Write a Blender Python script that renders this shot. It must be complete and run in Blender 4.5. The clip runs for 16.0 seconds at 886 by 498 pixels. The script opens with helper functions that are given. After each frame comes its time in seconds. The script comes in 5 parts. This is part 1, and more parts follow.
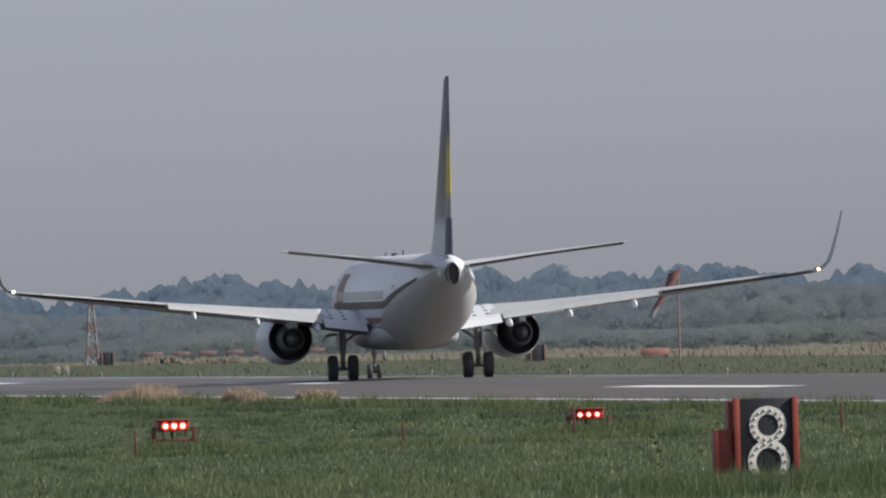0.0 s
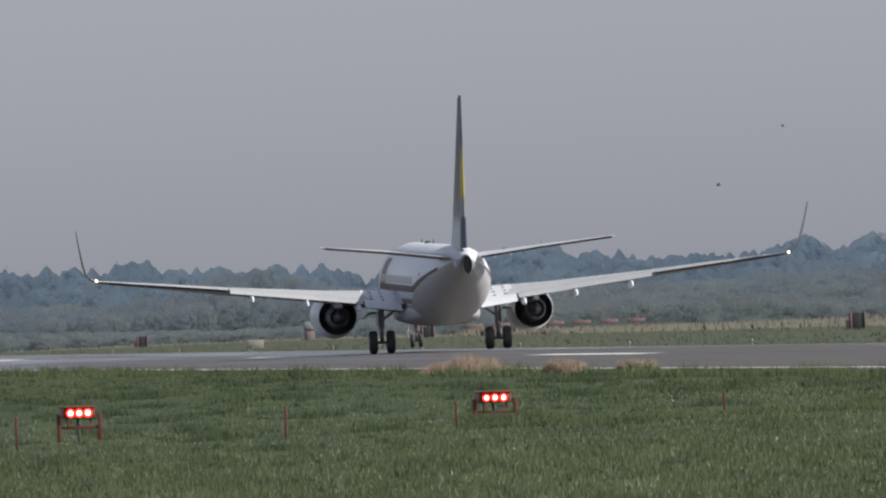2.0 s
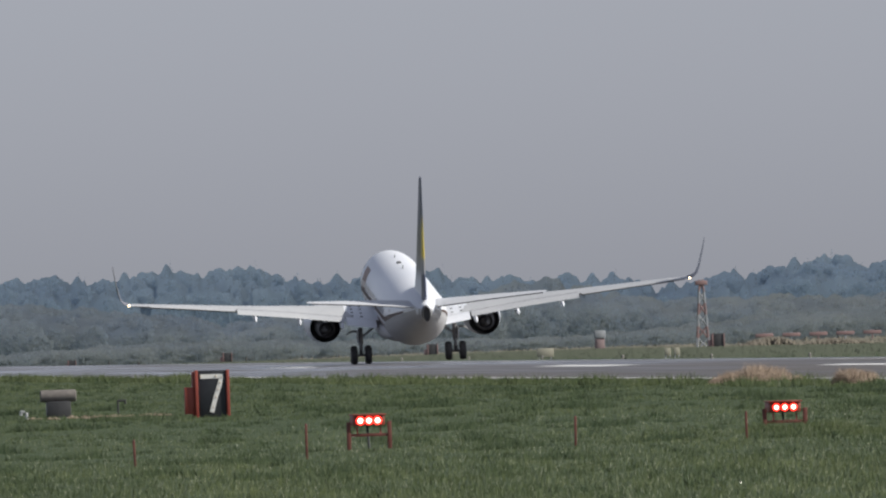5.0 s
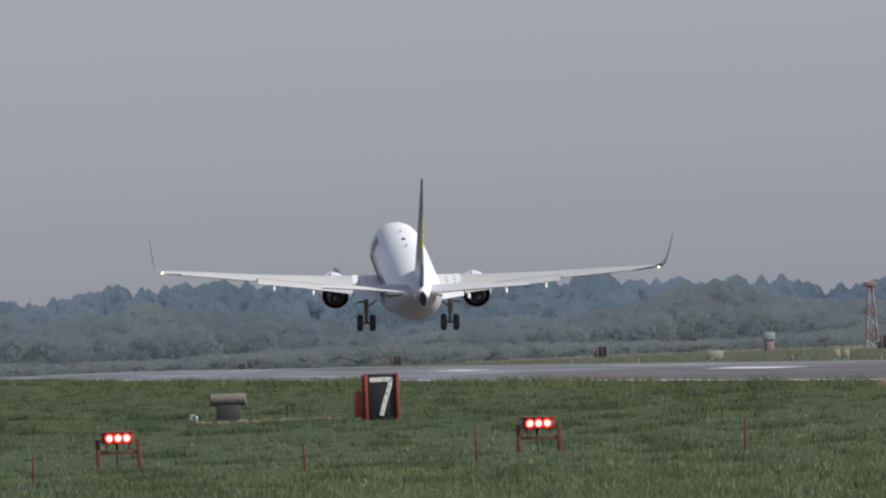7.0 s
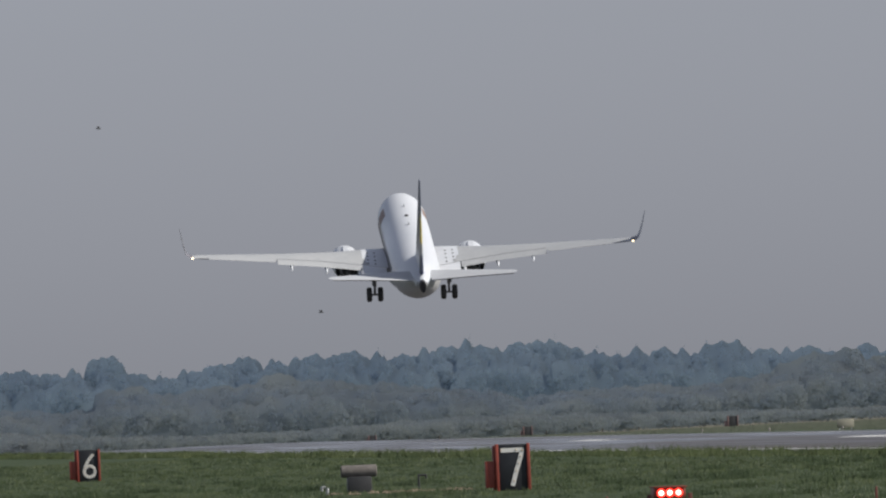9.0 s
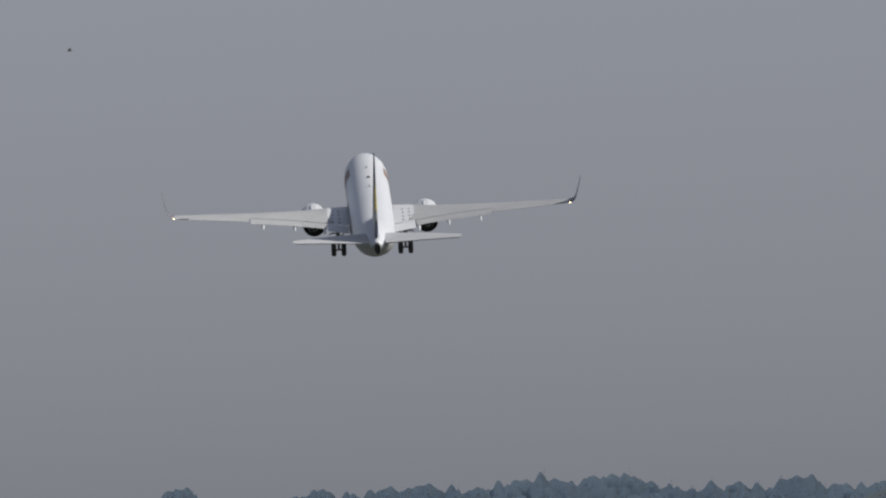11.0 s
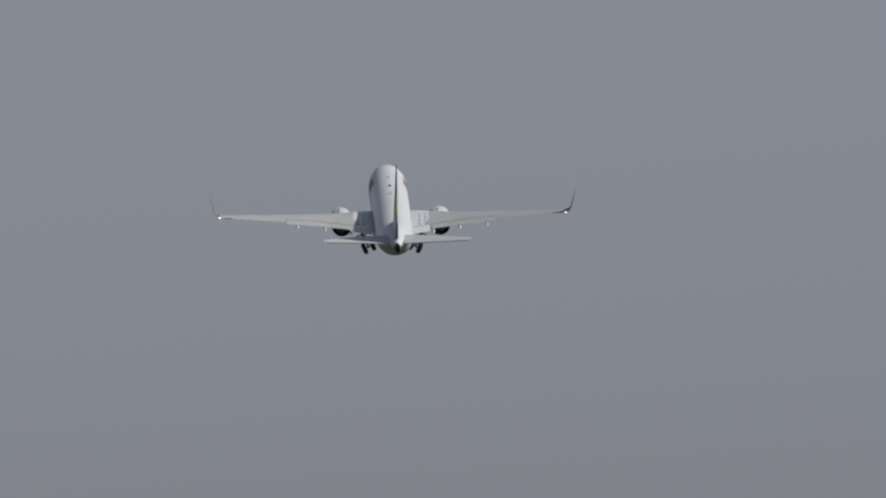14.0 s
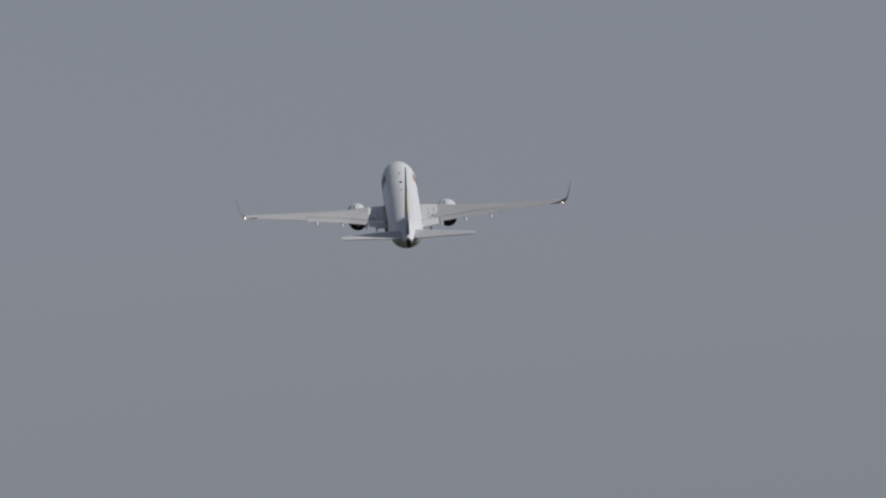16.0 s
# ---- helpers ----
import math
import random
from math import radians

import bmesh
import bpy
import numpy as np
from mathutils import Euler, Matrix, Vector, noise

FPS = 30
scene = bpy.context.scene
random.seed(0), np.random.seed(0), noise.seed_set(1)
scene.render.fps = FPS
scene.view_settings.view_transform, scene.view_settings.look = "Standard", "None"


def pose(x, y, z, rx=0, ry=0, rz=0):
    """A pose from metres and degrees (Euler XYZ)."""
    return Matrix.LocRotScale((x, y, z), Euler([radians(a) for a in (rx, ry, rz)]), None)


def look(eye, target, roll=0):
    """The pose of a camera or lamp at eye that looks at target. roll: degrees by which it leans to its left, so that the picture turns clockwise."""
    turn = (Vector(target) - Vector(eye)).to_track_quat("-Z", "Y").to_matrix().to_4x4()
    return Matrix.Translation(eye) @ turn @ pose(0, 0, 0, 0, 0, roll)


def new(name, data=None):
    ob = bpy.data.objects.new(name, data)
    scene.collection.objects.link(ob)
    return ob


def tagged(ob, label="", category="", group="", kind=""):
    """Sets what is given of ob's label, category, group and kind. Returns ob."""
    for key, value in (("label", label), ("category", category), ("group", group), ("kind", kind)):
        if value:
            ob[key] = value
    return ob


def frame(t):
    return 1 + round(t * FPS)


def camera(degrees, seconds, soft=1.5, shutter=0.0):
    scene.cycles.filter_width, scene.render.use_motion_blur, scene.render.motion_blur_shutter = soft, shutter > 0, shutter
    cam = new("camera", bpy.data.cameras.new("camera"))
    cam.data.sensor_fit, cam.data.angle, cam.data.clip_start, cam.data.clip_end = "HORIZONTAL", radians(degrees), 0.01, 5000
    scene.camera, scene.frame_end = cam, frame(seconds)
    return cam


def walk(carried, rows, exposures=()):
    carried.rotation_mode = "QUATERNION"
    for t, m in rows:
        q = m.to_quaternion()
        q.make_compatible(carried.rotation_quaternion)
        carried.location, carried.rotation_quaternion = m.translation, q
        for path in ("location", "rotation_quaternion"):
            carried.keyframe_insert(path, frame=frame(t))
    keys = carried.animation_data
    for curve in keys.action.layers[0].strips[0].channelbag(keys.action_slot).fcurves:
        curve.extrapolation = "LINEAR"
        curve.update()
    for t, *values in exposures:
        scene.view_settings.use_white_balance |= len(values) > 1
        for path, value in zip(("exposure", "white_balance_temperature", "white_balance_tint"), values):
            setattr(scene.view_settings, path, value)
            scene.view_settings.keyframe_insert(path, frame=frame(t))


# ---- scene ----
# ---- camera ----
EYE = (0.0, 0.0, 2.3)
cam = camera(2.7219, 16.0, soft=2.2)

# seconds, degrees to the right of the runway's heading, degrees up, degrees of roll
VIEW = [
    (0.0, 6.6592, 0.2397, 1.56),
    (0.5, 6.4123, 0.2174, 1.58),
    (1.0, 6.1484, 0.1857, 1.76),
    (1.5, 5.8930, 0.1716, 1.90),
    (2.0, 5.6755, 0.1805, 2.11),
    (2.5, 5.4597, 0.2016, 2.14),
    (3.0, 5.2622, 0.1849, 2.09),
    (3.2, 5.2303, 0.1717, 1.86),
    (5.3, 4.6984, 0.2452, 1.90),
    (5.5, 4.6374, 0.2498, 1.92),
    (6.0, 4.4756, 0.2638, 1.70),
    (6.5, 4.3806, 0.2550, 1.84),
    (7.0, 4.2653, 0.2632, 2.03),
    (7.5, 4.1390, 0.3250, 2.32),
    (8.0, 4.0135, 0.3998, 2.46),
    (8.5, 3.9246, 0.4611, 2.53),
    (9.0, 3.8744, 0.4948, 2.37),
    (9.2, 3.8565, 0.5085, 2.22),
    (11.5, 3.6107, 1.0974, 2.10),
    (12.0, 3.5259, 1.2955, 2.10),
    (12.5, 3.4305, 1.4746, 2.10),
    (13.0, 3.3906, 1.5979, 2.10),
    (13.5, 3.3315, 1.7847, 2.10),
    (14.0, 3.2129, 1.9771, 2.10),
    (14.5, 3.1381, 2.1546, 2.10),
    (15.0, 3.1114, 2.2874, 2.10),
    (15.5, 3.0516, 2.4089, 2.10),
    (16.0, 2.9590, 2.5456, 2.10),
]


def aim(u, v, r):
    return Matrix.Translation(EYE) @ pose(0, 0, 0, 0, 0, -u) @ pose(0, 0, 0, 90 + v) @ pose(0, 0, 0, 0, 0, -r)


walk(cam, [(t, aim(u, v, r)) for t, u, v, r in VIEW],
     exposures=[(0.0, 0.46), (3.0, 0.51), (5.5, 0.50), (7.0, 0.47), (9.2, 0.19), (11.5, -0.13), (13.0, -0.25), (16.0, -0.37)])

# ---- world and sun ----
SUN_AZ, SUN_EL = 108.0, 36.0   # degrees clockwise from the runway's heading, degrees up
world = bpy.data.worlds.new("sky")
scene.world = world
world.use_nodes = True
wn = world.node_tree
wn.nodes.clear()
sky = wn.nodes.new("ShaderNodeTexSky")
sky.sky_type = "NISHITA"
sky.sun_disc = False
sky.sun_elevation = radians(SUN_EL)
sky.sun_rotation = radians(SUN_AZ)
sky.altitude = 30
sky.air_density = 1.0
sky.dust_density = 0.7
sky.ozone_density = 1.5
grey = wn.nodes.new("ShaderNodeHueSaturation")
grey.inputs["Saturation"].default_value = 0.25
tint = wn.nodes.new("ShaderNodeMix")
tint.data_type, tint.blend_type = "RGBA", "MULTIPLY"
tint.inputs["Factor"].default_value = 1.0
tint.inputs["B"].default_value = (0.922, 0.970, 1.165, 1)
back = wn.nodes.new("ShaderNodeBackground")
back.inputs["Strength"].default_value = 0.062
out = wn.nodes.new("ShaderNodeOutputWorld")
wn.links.new(sky.outputs[0], grey.inputs["Color"])
wn.links.new(grey.outputs[0], tint.inputs["A"])
wn.links.new(tint.outputs["Result"], back.inputs["Color"])
wn.links.new(back.outputs[0], out.inputs["Surface"])

sun_data = bpy.data.lights.new("sun", "SUN")
sun_data.energy = 3.9
sun_data.angle = radians(0.6)
sun_data.color = (1.0, 0.95, 0.87)
sun = new("sun", sun_data)
ca, sa, ce, se = math.cos(radians(SUN_AZ)), math.sin(radians(SUN_AZ)), math.cos(radians(SUN_EL)), math.sin(radians(SUN_EL))
sun.matrix_world = look((300 * sa * ce, 300 * ca * ce, 300 * se), (0, 0, 0))


# ---- materials ----
def surface(name, a, b, rough=0.6, metal=0.0, fine=8.0, coarse=0.6, bump=0.1, island=0.0, spec=0.5, lift=0.02, mix=0.5, draw=None):
    """A paint or ground of two tones, mixed by a coarse and a fine noise, with relief."""
    m = bpy.data.materials.new(name)
    m.use_nodes = True
    t = m.node_tree
    n = t.nodes
    p = n["Principled BSDF"]
    p.inputs["Metallic"].default_value = metal
    p.inputs["Specular IOR Level"].default_value = spec
    co = n.new("ShaderNodeTexCoord")
    big, small = n.new("ShaderNodeTexNoise"), n.new("ShaderNodeTexNoise")
    big.inputs["Scale"].default_value, small.inputs["Scale"].default_value = coarse, fine
    big.inputs["Detail"].default_value, small.inputs["Detail"].default_value = 4, 6
    place = co.outputs["Object"]
    if draw:
        # patches drawn out along one way
        mp = n.new("ShaderNodeMapping")
        mp.inputs["Scale"].default_value = draw
        t.links.new(place, mp.inputs["Vector"])
        place = mp.outputs["Vector"]
    for k in (big, small):
        t.links.new(place, k.inputs["Vector"])
    add = n.new("ShaderNodeMath")
    add.operation = "MULTIPLY_ADD"
    add.inputs[1].default_value = mix
    t.links.new(small.outputs["Fac"], add.inputs[0])
    half = n.new("ShaderNodeMath")
    half.operation = "MULTIPLY"
    half.inputs[1].default_value = 1 - mix
    t.links.new(big.outputs["Fac"], half.inputs[0])
    t.links.new(half.outputs[0], add.inputs[2])
    fac = add.outputs[0]
    if island:
        geo = n.new("ShaderNodeNewGeometry")
        isl = n.new("ShaderNodeMath")
        isl.operation = "MULTIPLY_ADD"
        isl.inputs[1].default_value = island
        t.links.new(geo.outputs["Random Per Island"], isl.inputs[0])
        t.links.new(fac, isl.inputs[2])
        sub = n.new("ShaderNodeMath")
        sub.operation = "SUBTRACT"
        sub.inputs[1].default_value = island / 2
        t.links.new(isl.outputs[0], sub.inputs[0])
        fac = sub.outputs[0]
    ramp = n.new("ShaderNodeValToRGB")
    ramp.color_ramp.elements[0].position, ramp.color_ramp.elements[1].position = 0.3, 0.7
    ramp.color_ramp.elements[0].color, ramp.color_ramp.elements[1].color = (*a, 1), (*b, 1)
    t.links.new(fac, ramp.inputs["Fac"])
    t.links.new(ramp.outputs["Color"], p.inputs["Base Color"])
    rr = n.new("ShaderNodeMapRange")
    rr.inputs["To Min"].default_value, rr.inputs["To Max"].default_value = max(0.02, rough - 0.1), min(1, rough + 0.1)
    t.links.new(big.outputs["Fac"], rr.inputs["Value"])
    t.links.new(rr.outputs["Result"], p.inputs["Roughness"])
    if bump:
        bp = n.new("ShaderNodeBump")
        bp.inputs["Strength"].default_value, bp.inputs["Distance"].default_value = bump, lift
        t.links.new(small.outputs["Fac"], bp.inputs["Height"])
        t.links.new(bp.outputs["Normal"], p.inputs["Normal"])
    return m


def glow(name, colour, strength):
    m = bpy.data.materials.new(name)
    m.use_nodes = True
    p = m.node_tree.nodes["Principled BSDF"]
    p.inputs["Base Color"].default_value = (*colour, 1)
    p.inputs["Emission Color"].default_value = (*colour, 1)
    p.inputs["Emission Strength"].default_value = strength
    return m


def striped(name, stops, rough=0.35, low=5.0, high=12.6):
    """Gloss paint in bands of colour up the object's height."""
    m = surface(name, (0.8, 0.8, 0.8), (0.8, 0.8, 0.8), rough, bump=0.02, fine=3, spec=0.2)
    t = m.node_tree
    n = t.nodes
    co, xyz, mr = n.new("ShaderNodeTexCoord"), n.new("ShaderNodeSeparateXYZ"), n.new("ShaderNodeMapRange")
    mr.inputs["From Min"].default_value, mr.inputs["From Max"].default_value = low, high
    ramp = n.new("ShaderNodeValToRGB")
    els = ramp.color_ramp.elements
    while len(els) < len(stops):
        els.new(0.5)
    for e, (z, c) in zip(els, stops):
        e.position, e.color = (z - low) / (high - low), (*c, 1)
    t.links.new(co.outputs["Object"], xyz.inputs[0])
    t.links.new(xyz.outputs["Z"], mr.inputs["Value"])
    t.links.new(mr.outputs["Result"], ramp.inputs["Fac"])
    t.links.new(ramp.outputs["Color"], n["Principled BSDF"].inputs["Base Color"])
    return m


WHITE = surface("white_gloss_paint", (0.65, 0.68, 0.72), (0.72, 0.74, 0.77), 0.34, fine=2.0, coarse=0.25, bump=0.01)
WING_GREY = surface("wing_grey_paint", (0.39, 0.405, 0.42), (0.48, 0.49, 0.495), 0.42, fine=3.0, coarse=0.4, bump=0.02)
BELLY = surface("belly_grey_paint", (0.38, 0.38, 0.39), (0.46, 0.46, 0.465), 0.45, fine=2.0, coarse=0.3, bump=0.02)
TAIL_GREY = surface("tailplane_paint", (0.50, 0.52, 0.55), (0.57, 0.585, 0.605), 0.4, fine=3.0, coarse=0.4, bump=0.02)
# winglets paled to grey, with haze put into the paint colour
WINGLET = surface("winglet_paint", (0.16, 0.16, 0.18), (0.22, 0.21, 0.23), 0.4, fine=3, bump=0.01)
TAN = surface("tan_stripe_paint", (0.25, 0.165, 0.135), (0.31, 0.21, 0.17), 0.55, fine=3, bump=0.01)
TAUPE = surface("taupe_stripe_paint", (0.075, 0.050, 0.044), (0.105, 0.070, 0.060), 0.6, fine=3, bump=0.01)
SOOT = surface("dark_exhaust_metal", (0.13, 0.13, 0.14), (0.18, 0.18, 0.19), 0.7, 0.2, fine=12, bump=0.05)
GEAR_GREY = surface("landing_gear_grey", (0.16, 0.16, 0.17), (0.24, 0.24, 0.25), 0.5, 0.2, fine=10, bump=0.05)
# rubber lifted from black, haze included in its colour
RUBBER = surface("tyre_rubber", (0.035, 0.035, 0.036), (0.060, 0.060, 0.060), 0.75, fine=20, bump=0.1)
GLASS_DARK = surface("dark_glass", (0.01, 0.012, 0.015), (0.015, 0.017, 0.02), 0.08, fine=3, bump=0)
DARK_GREY = surface("dark_panel_paint", (0.03, 0.03, 0.032), (0.05, 0.05, 0.05), 0.5, fine=8, bump=0.03)
FIN_PAINT = striped("fin_paint", [(5.0, (0.014, 0.022, 0.062)), (6.62, (0.014, 0.022, 0.062)), (6.72, (0.20, 0.21, 0.24)), (7.5, (0.22, 0.21, 0.20)),
                                  (7.8, (0.50, 0.38, 0.02)), (9.3, (0.46, 0.36, 0.03)), (10.3, (0.025, 0.035, 0.06)), (12.5, (0.014, 0.022, 0.062))])
FIN_FRONT = striped("fin_front_paint", [(5.0, (0.70, 0.70, 0.71)), (6.3, (0.60, 0.61, 0.63)), (6.8, (0.20, 0.20, 0.20)), (7.9, (0.13, 0.12, 0.085)), (9.2, (0.08, 0.075, 0.055)), (9.9, (0.03, 0.04, 0.07)), (12.5, (0.014, 0.022, 0.062))])
LAMP_WHITE = glow("nav_lamp", (1.0, 0.78, 0.45), 4.0)
PAPI_CORE = glow("red_lamp_core", (1.0, 0.30, 0.24), 12.0)
# the rim's red glow stands in for the halo round each lamp
PAPI_RIM = glow("red_lamp_rim_halo", (1.0, 0.03, 0.02), 4.5)

GRASS_SOIL = surface("grass_sward", (0.042, 0.062, 0.034), (0.070, 0.092, 0.050), 0.9, fine=2.2, coarse=0.12, bump=0.8, lift=0.15, spec=0.1)
BLADE = surface("grass_blades", (0.040, 0.066, 0.026), (0.122, 0.150, 0.060), 0.50, fine=1.4, coarse=0.40, bump=0, island=0.22, spec=0.4, mix=0.3, draw=(1.0, 0.06, 1.0))
TUSSOCK = surface("tussock_blades", (0.030, 0.054, 0.026), (0.080, 0.110, 0.050), 0.6, fine=0.9, coarse=0.3, bump=0, island=0.25, spec=0.3)
WEED = surface("weed_green", (0.13, 0.155, 0.06), (0.20, 0.22, 0.09), 0.6, fine=3, coarse=0.5, bump=0, spec=0.3)
# blade colour runs to near-white to paint the grass highlights
GLINT = surface("painted_glint_blades", (0.24, 0.28, 0.15), (0.66, 0.68, 0.50), 0.30, fine=2, coarse=0.3, bump=0, island=0.5, spec=0.5)
# reeds, far grass and scrub greyed, with haze put into their colours
REED = surface("hazed_dry_reeds", (0.22, 0.20, 0.165), (0.28, 0.255, 0.21), 0.9, fine=1, coarse=0.1, bump=0, island=0.4, spec=0.1)
FAR_GRASS = surface("hazed_far_grass", (0.080, 0.095, 0.072), (0.105, 0.118, 0.088), 0.8, fine=0.5, coarse=0.04, bump=0, island=0.1, spec=0.1)
SCRUB = surface("hazed_dry_scrub", (0.130, 0.130, 0.105), (0.205, 0.190, 0.155), 0.9, fine=0.3, coarse=0.03, bump=0, island=0.15, spec=0.1)
STRAW = surface("dry_straw", (0.29, 0.22, 0.165), (0.49, 0.395, 0.31), 0.8, fine=3, coarse=0.5, bump=0, island=0.5, spec=0.2)
RUNWAY = surface("runway_asphalt", (0.064, 0.059, 0.055), (0.108, 0.100, 0.093), 0.24, fine=1.0, coarse=0.3, bump=0.0, spec=0.4, mix=0.4)
# wear runs along the runway
for link in list(RUNWAY.node_tree.links):
    if link.from_node.type == "TEX_COORD":
        along = RUNWAY.node_tree.nodes.new("ShaderNodeMapping")
        along.inputs["Scale"].default_value = (1.0, 0.03, 1.0)
        target = link.to_socket
        RUNWAY.node_tree.links.new(link.from_socket, along.inputs["Vector"])
        RUNWAY.node_tree.links.new(along.outputs["Vector"], target)
# far stretches are set smoother than near ones, standing in for a mirage
rt = RUNWAY.node_tree
spot, parts, ease = rt.nodes.new("ShaderNodeTexCoord"), rt.nodes.new("ShaderNodeSeparateXYZ"), rt.nodes.new("ShaderNodeMapRange")
ease.inputs["From Min"].default_value, ease.inputs["From Max"].default_value = 720.0, 1020.0
ease.inputs["To Min"].default_value, ease.inputs["To Max"].default_value = 0.36, 0.0
uneven, total = rt.nodes["Map Range"], rt.nodes.new("ShaderNodeMath")
uneven.inputs["From Min"].default_value, uneven.inputs["From Max"].default_value = 0.36, 0.64
uneven.inputs["To Min"].default_value, uneven.inputs["To Max"].default_value = 0.15, 0.44
rt.links.new(spot.outputs["Object"], parts.inputs[0])
rt.links.new(parts.outputs["Y"], ease.inputs["Value"])
rt.links.new(ease.outputs["Result"], total.inputs[0])
rt.links.new(uneven.outputs["Result"], total.inputs[1])
rt.links.new(total.outputs[0], rt.nodes["Principled BSDF"].inputs["Roughness"])
WORN_MARKING = surface("worn_marking_paint", (0.20, 0.20, 0.20), (0.34, 0.34, 0.33), 0.7, fine=1.5, coarse=0.15, bump=0.0)
MARKING = surface("runway_marking_paint", (0.62, 0.62, 0.60), (0.80, 0.80, 0.78), 0.6, fine=1.5, coarse=0.15, bump=0.0)
# haze is put into these base colours: foliage paled and blued
LEAF = surface("hazed_wood_foliage", (0.385, 0.490, 0.575), (0.435, 0.540, 0.605), 0.9, fine=0.2, coarse=0.02, bump=0, island=0.2, spec=0.1)
COPSE = surface("hazed_copse_foliage", (0.365, 0.440, 0.505), (0.505, 0.53, 0.48), 0.9, fine=0.2, coarse=0.022, bump=0, island=0.15, spec=0.1)
SHRUB = surface("hazed_shrub_foliage", (0.385, 0.445, 0.47), (0.50, 0.52, 0.46), 0.9, fine=0.12, coarse=0.02, bump=0, island=0.2, spec=0.1)


def let_through(m, share):
    """Thin leaves: part of the light passes through."""
    t = m.node_tree
    n = t.nodes
    p = n["Principled BSDF"]
    tr, mx = n.new("ShaderNodeBsdfTranslucent"), n.new("ShaderNodeMixShader")
    mx.inputs["Fac"].default_value = share
    t.links.new(p.inputs["Base Color"].links[0].from_socket, tr.inputs["Color"])
    t.links.new(p.outputs[0], mx.inputs[1])
    t.links.new(tr.outputs[0], mx.inputs[2])
    t.links.new(mx.outputs[0], n["Material Output"].inputs["Surface"])


def porous(m, share):
    """The same foliage as loose clumps with gaps between the leaves."""
    m = m.copy()
    m.name = "open_" + m.name
    t = m.node_tree
    n = t.nodes
    end = n["Material Output"].inputs["Surface"]
    solid = end.links[0].from_socket
    gap, mx = n.new("ShaderNodeBsdfTransparent"), n.new("ShaderNodeMixShader")
    mx.inputs["Fac"].default_value = share
    t.links.new(solid, mx.inputs[1])
    t.links.new(gap.outputs[0], mx.inputs[2])
    t.links.new(mx.outputs[0], end)
    return m


for leafy, share in ((LEAF, 0.2), (COPSE, 0.2), (SHRUB, 0.2), (BLADE, 0.3), (TUSSOCK, 0.3), (STRAW, 0.3), (GLINT, 0.3), (REED, 0.3)):
    let_through(leafy, share)
BARK = surface("bark", (0.05, 0.045, 0.04), (0.09, 0.08, 0.07), 0.9, fine=4, bump=0.3)
POST_RED = surface("weathered_red_paint", (0.08, 0.022, 0.016), (0.155, 0.048, 0.034), 0.7, fine=7, coarse=1.5, bump=0.06)
RED = surface("red_oxide_paint", (0.205, 0.038, 0.025), (0.32, 0.064, 0.04), 0.55, fine=7, coarse=1.5, bump=0.06)
BLACK = surface("black_sign_paint", (0.010, 0.012, 0.016), (0.022, 0.025, 0.03), 0.55, fine=6, coarse=1.2, bump=0.04)
WHITE_SIGN = surface("white_sign_paint", (0.66, 0.65, 0.61), (0.80, 0.79, 0.75), 0.5, fine=9, coarse=2, bump=0.05)
STUD = surface("amber_lens", (0.48, 0.36, 0.24), (0.62, 0.50, 0.36), 0.2, fine=9, bump=0.02)
CONCRETE = surface("weathered_concrete", (0.20, 0.19, 0.175), (0.32, 0.30, 0.28), 0.85, fine=6, coarse=1.2, bump=0.3)
GALV = surface("galvanised_steel", (0.40, 0.41, 0.41), (0.58, 0.58, 0.57), 0.45, 0.6, fine=9, bump=0.05)
FEATHER = surface("dark_feathers", (0.02, 0.02, 0.022), (0.045, 0.042, 0.04), 0.8, fine=20, bump=0.05)


# ---- mesh helpers ----
def part(name, bm, material, parent, label="", at=None, smooth=True):
    me = bpy.data.meshes.new(name)
    bmesh.ops.recalc_face_normals(bm, faces=bm.faces)
    bm.to_mesh(me)
    bm.free()
    if smooth:
        for f in me.polygons:
            f.use_smooth = True
        me.set_sharp_from_angle(angle=radians(38))
    me.materials.append(material)
    ob = new(name, me)
    ob.parent = parent
    if at:
        ob.location = at
    return tagged(ob, label)


def empty(name, label, category, m=None, group="", kind=""):
    ob = new(name)
    ob.empty_display_size = 0.2
    if m is not None:
        ob.matrix_world = m
    return tagged(ob, label, category, group, kind)


def loft(bm, rings, close=True):
    """Skin over a row of closed rings of points."""
    made = [[bm.verts.new(p) for p in ring] for ring in rings]
    k = len(made[0])
    for a, b in zip(made, made[1:]):
        for i in range(k):
            j = (i + 1) % k
            bm.faces.new((a[i], a[j], b[j], b[i]))
    if close:
        bm.faces.new(made[0])
        bm.faces.new(made[-1])
    return bm


def ring(c, hw, hh, n=36, axis="y", power=2.0):
    pts = []
    for i in range(n):
        a = 2 * math.pi * i / n
        u = math.copysign(abs(math.cos(a)) ** (2 / power), math.cos(a)) * hw
        v = math.copysign(abs(math.sin(a)) ** (2 / power), math.sin(a)) * hh
        pts.append((c[0] + u, c[1], c[2] + v) if axis == "y" else (c[0], c[1] + u, c[2] + v) if axis == "x" else (c[0] + u, c[1] + v, c[2]))
    return pts


def tube(bm, a, b, r0, r1=None, n=12):
    a, b = Vector(a), Vector(b)
    d = b - a
    bmesh.ops.create_cone(bm, cap_ends=True, segments=n, radius1=r0, radius2=r0 if r1 is None else r1, depth=d.length,
                          matrix=Matrix.Translation((a + b) / 2) @ d.to_track_quat("Z", "Y").to_matrix().to_4x4())
    return bm


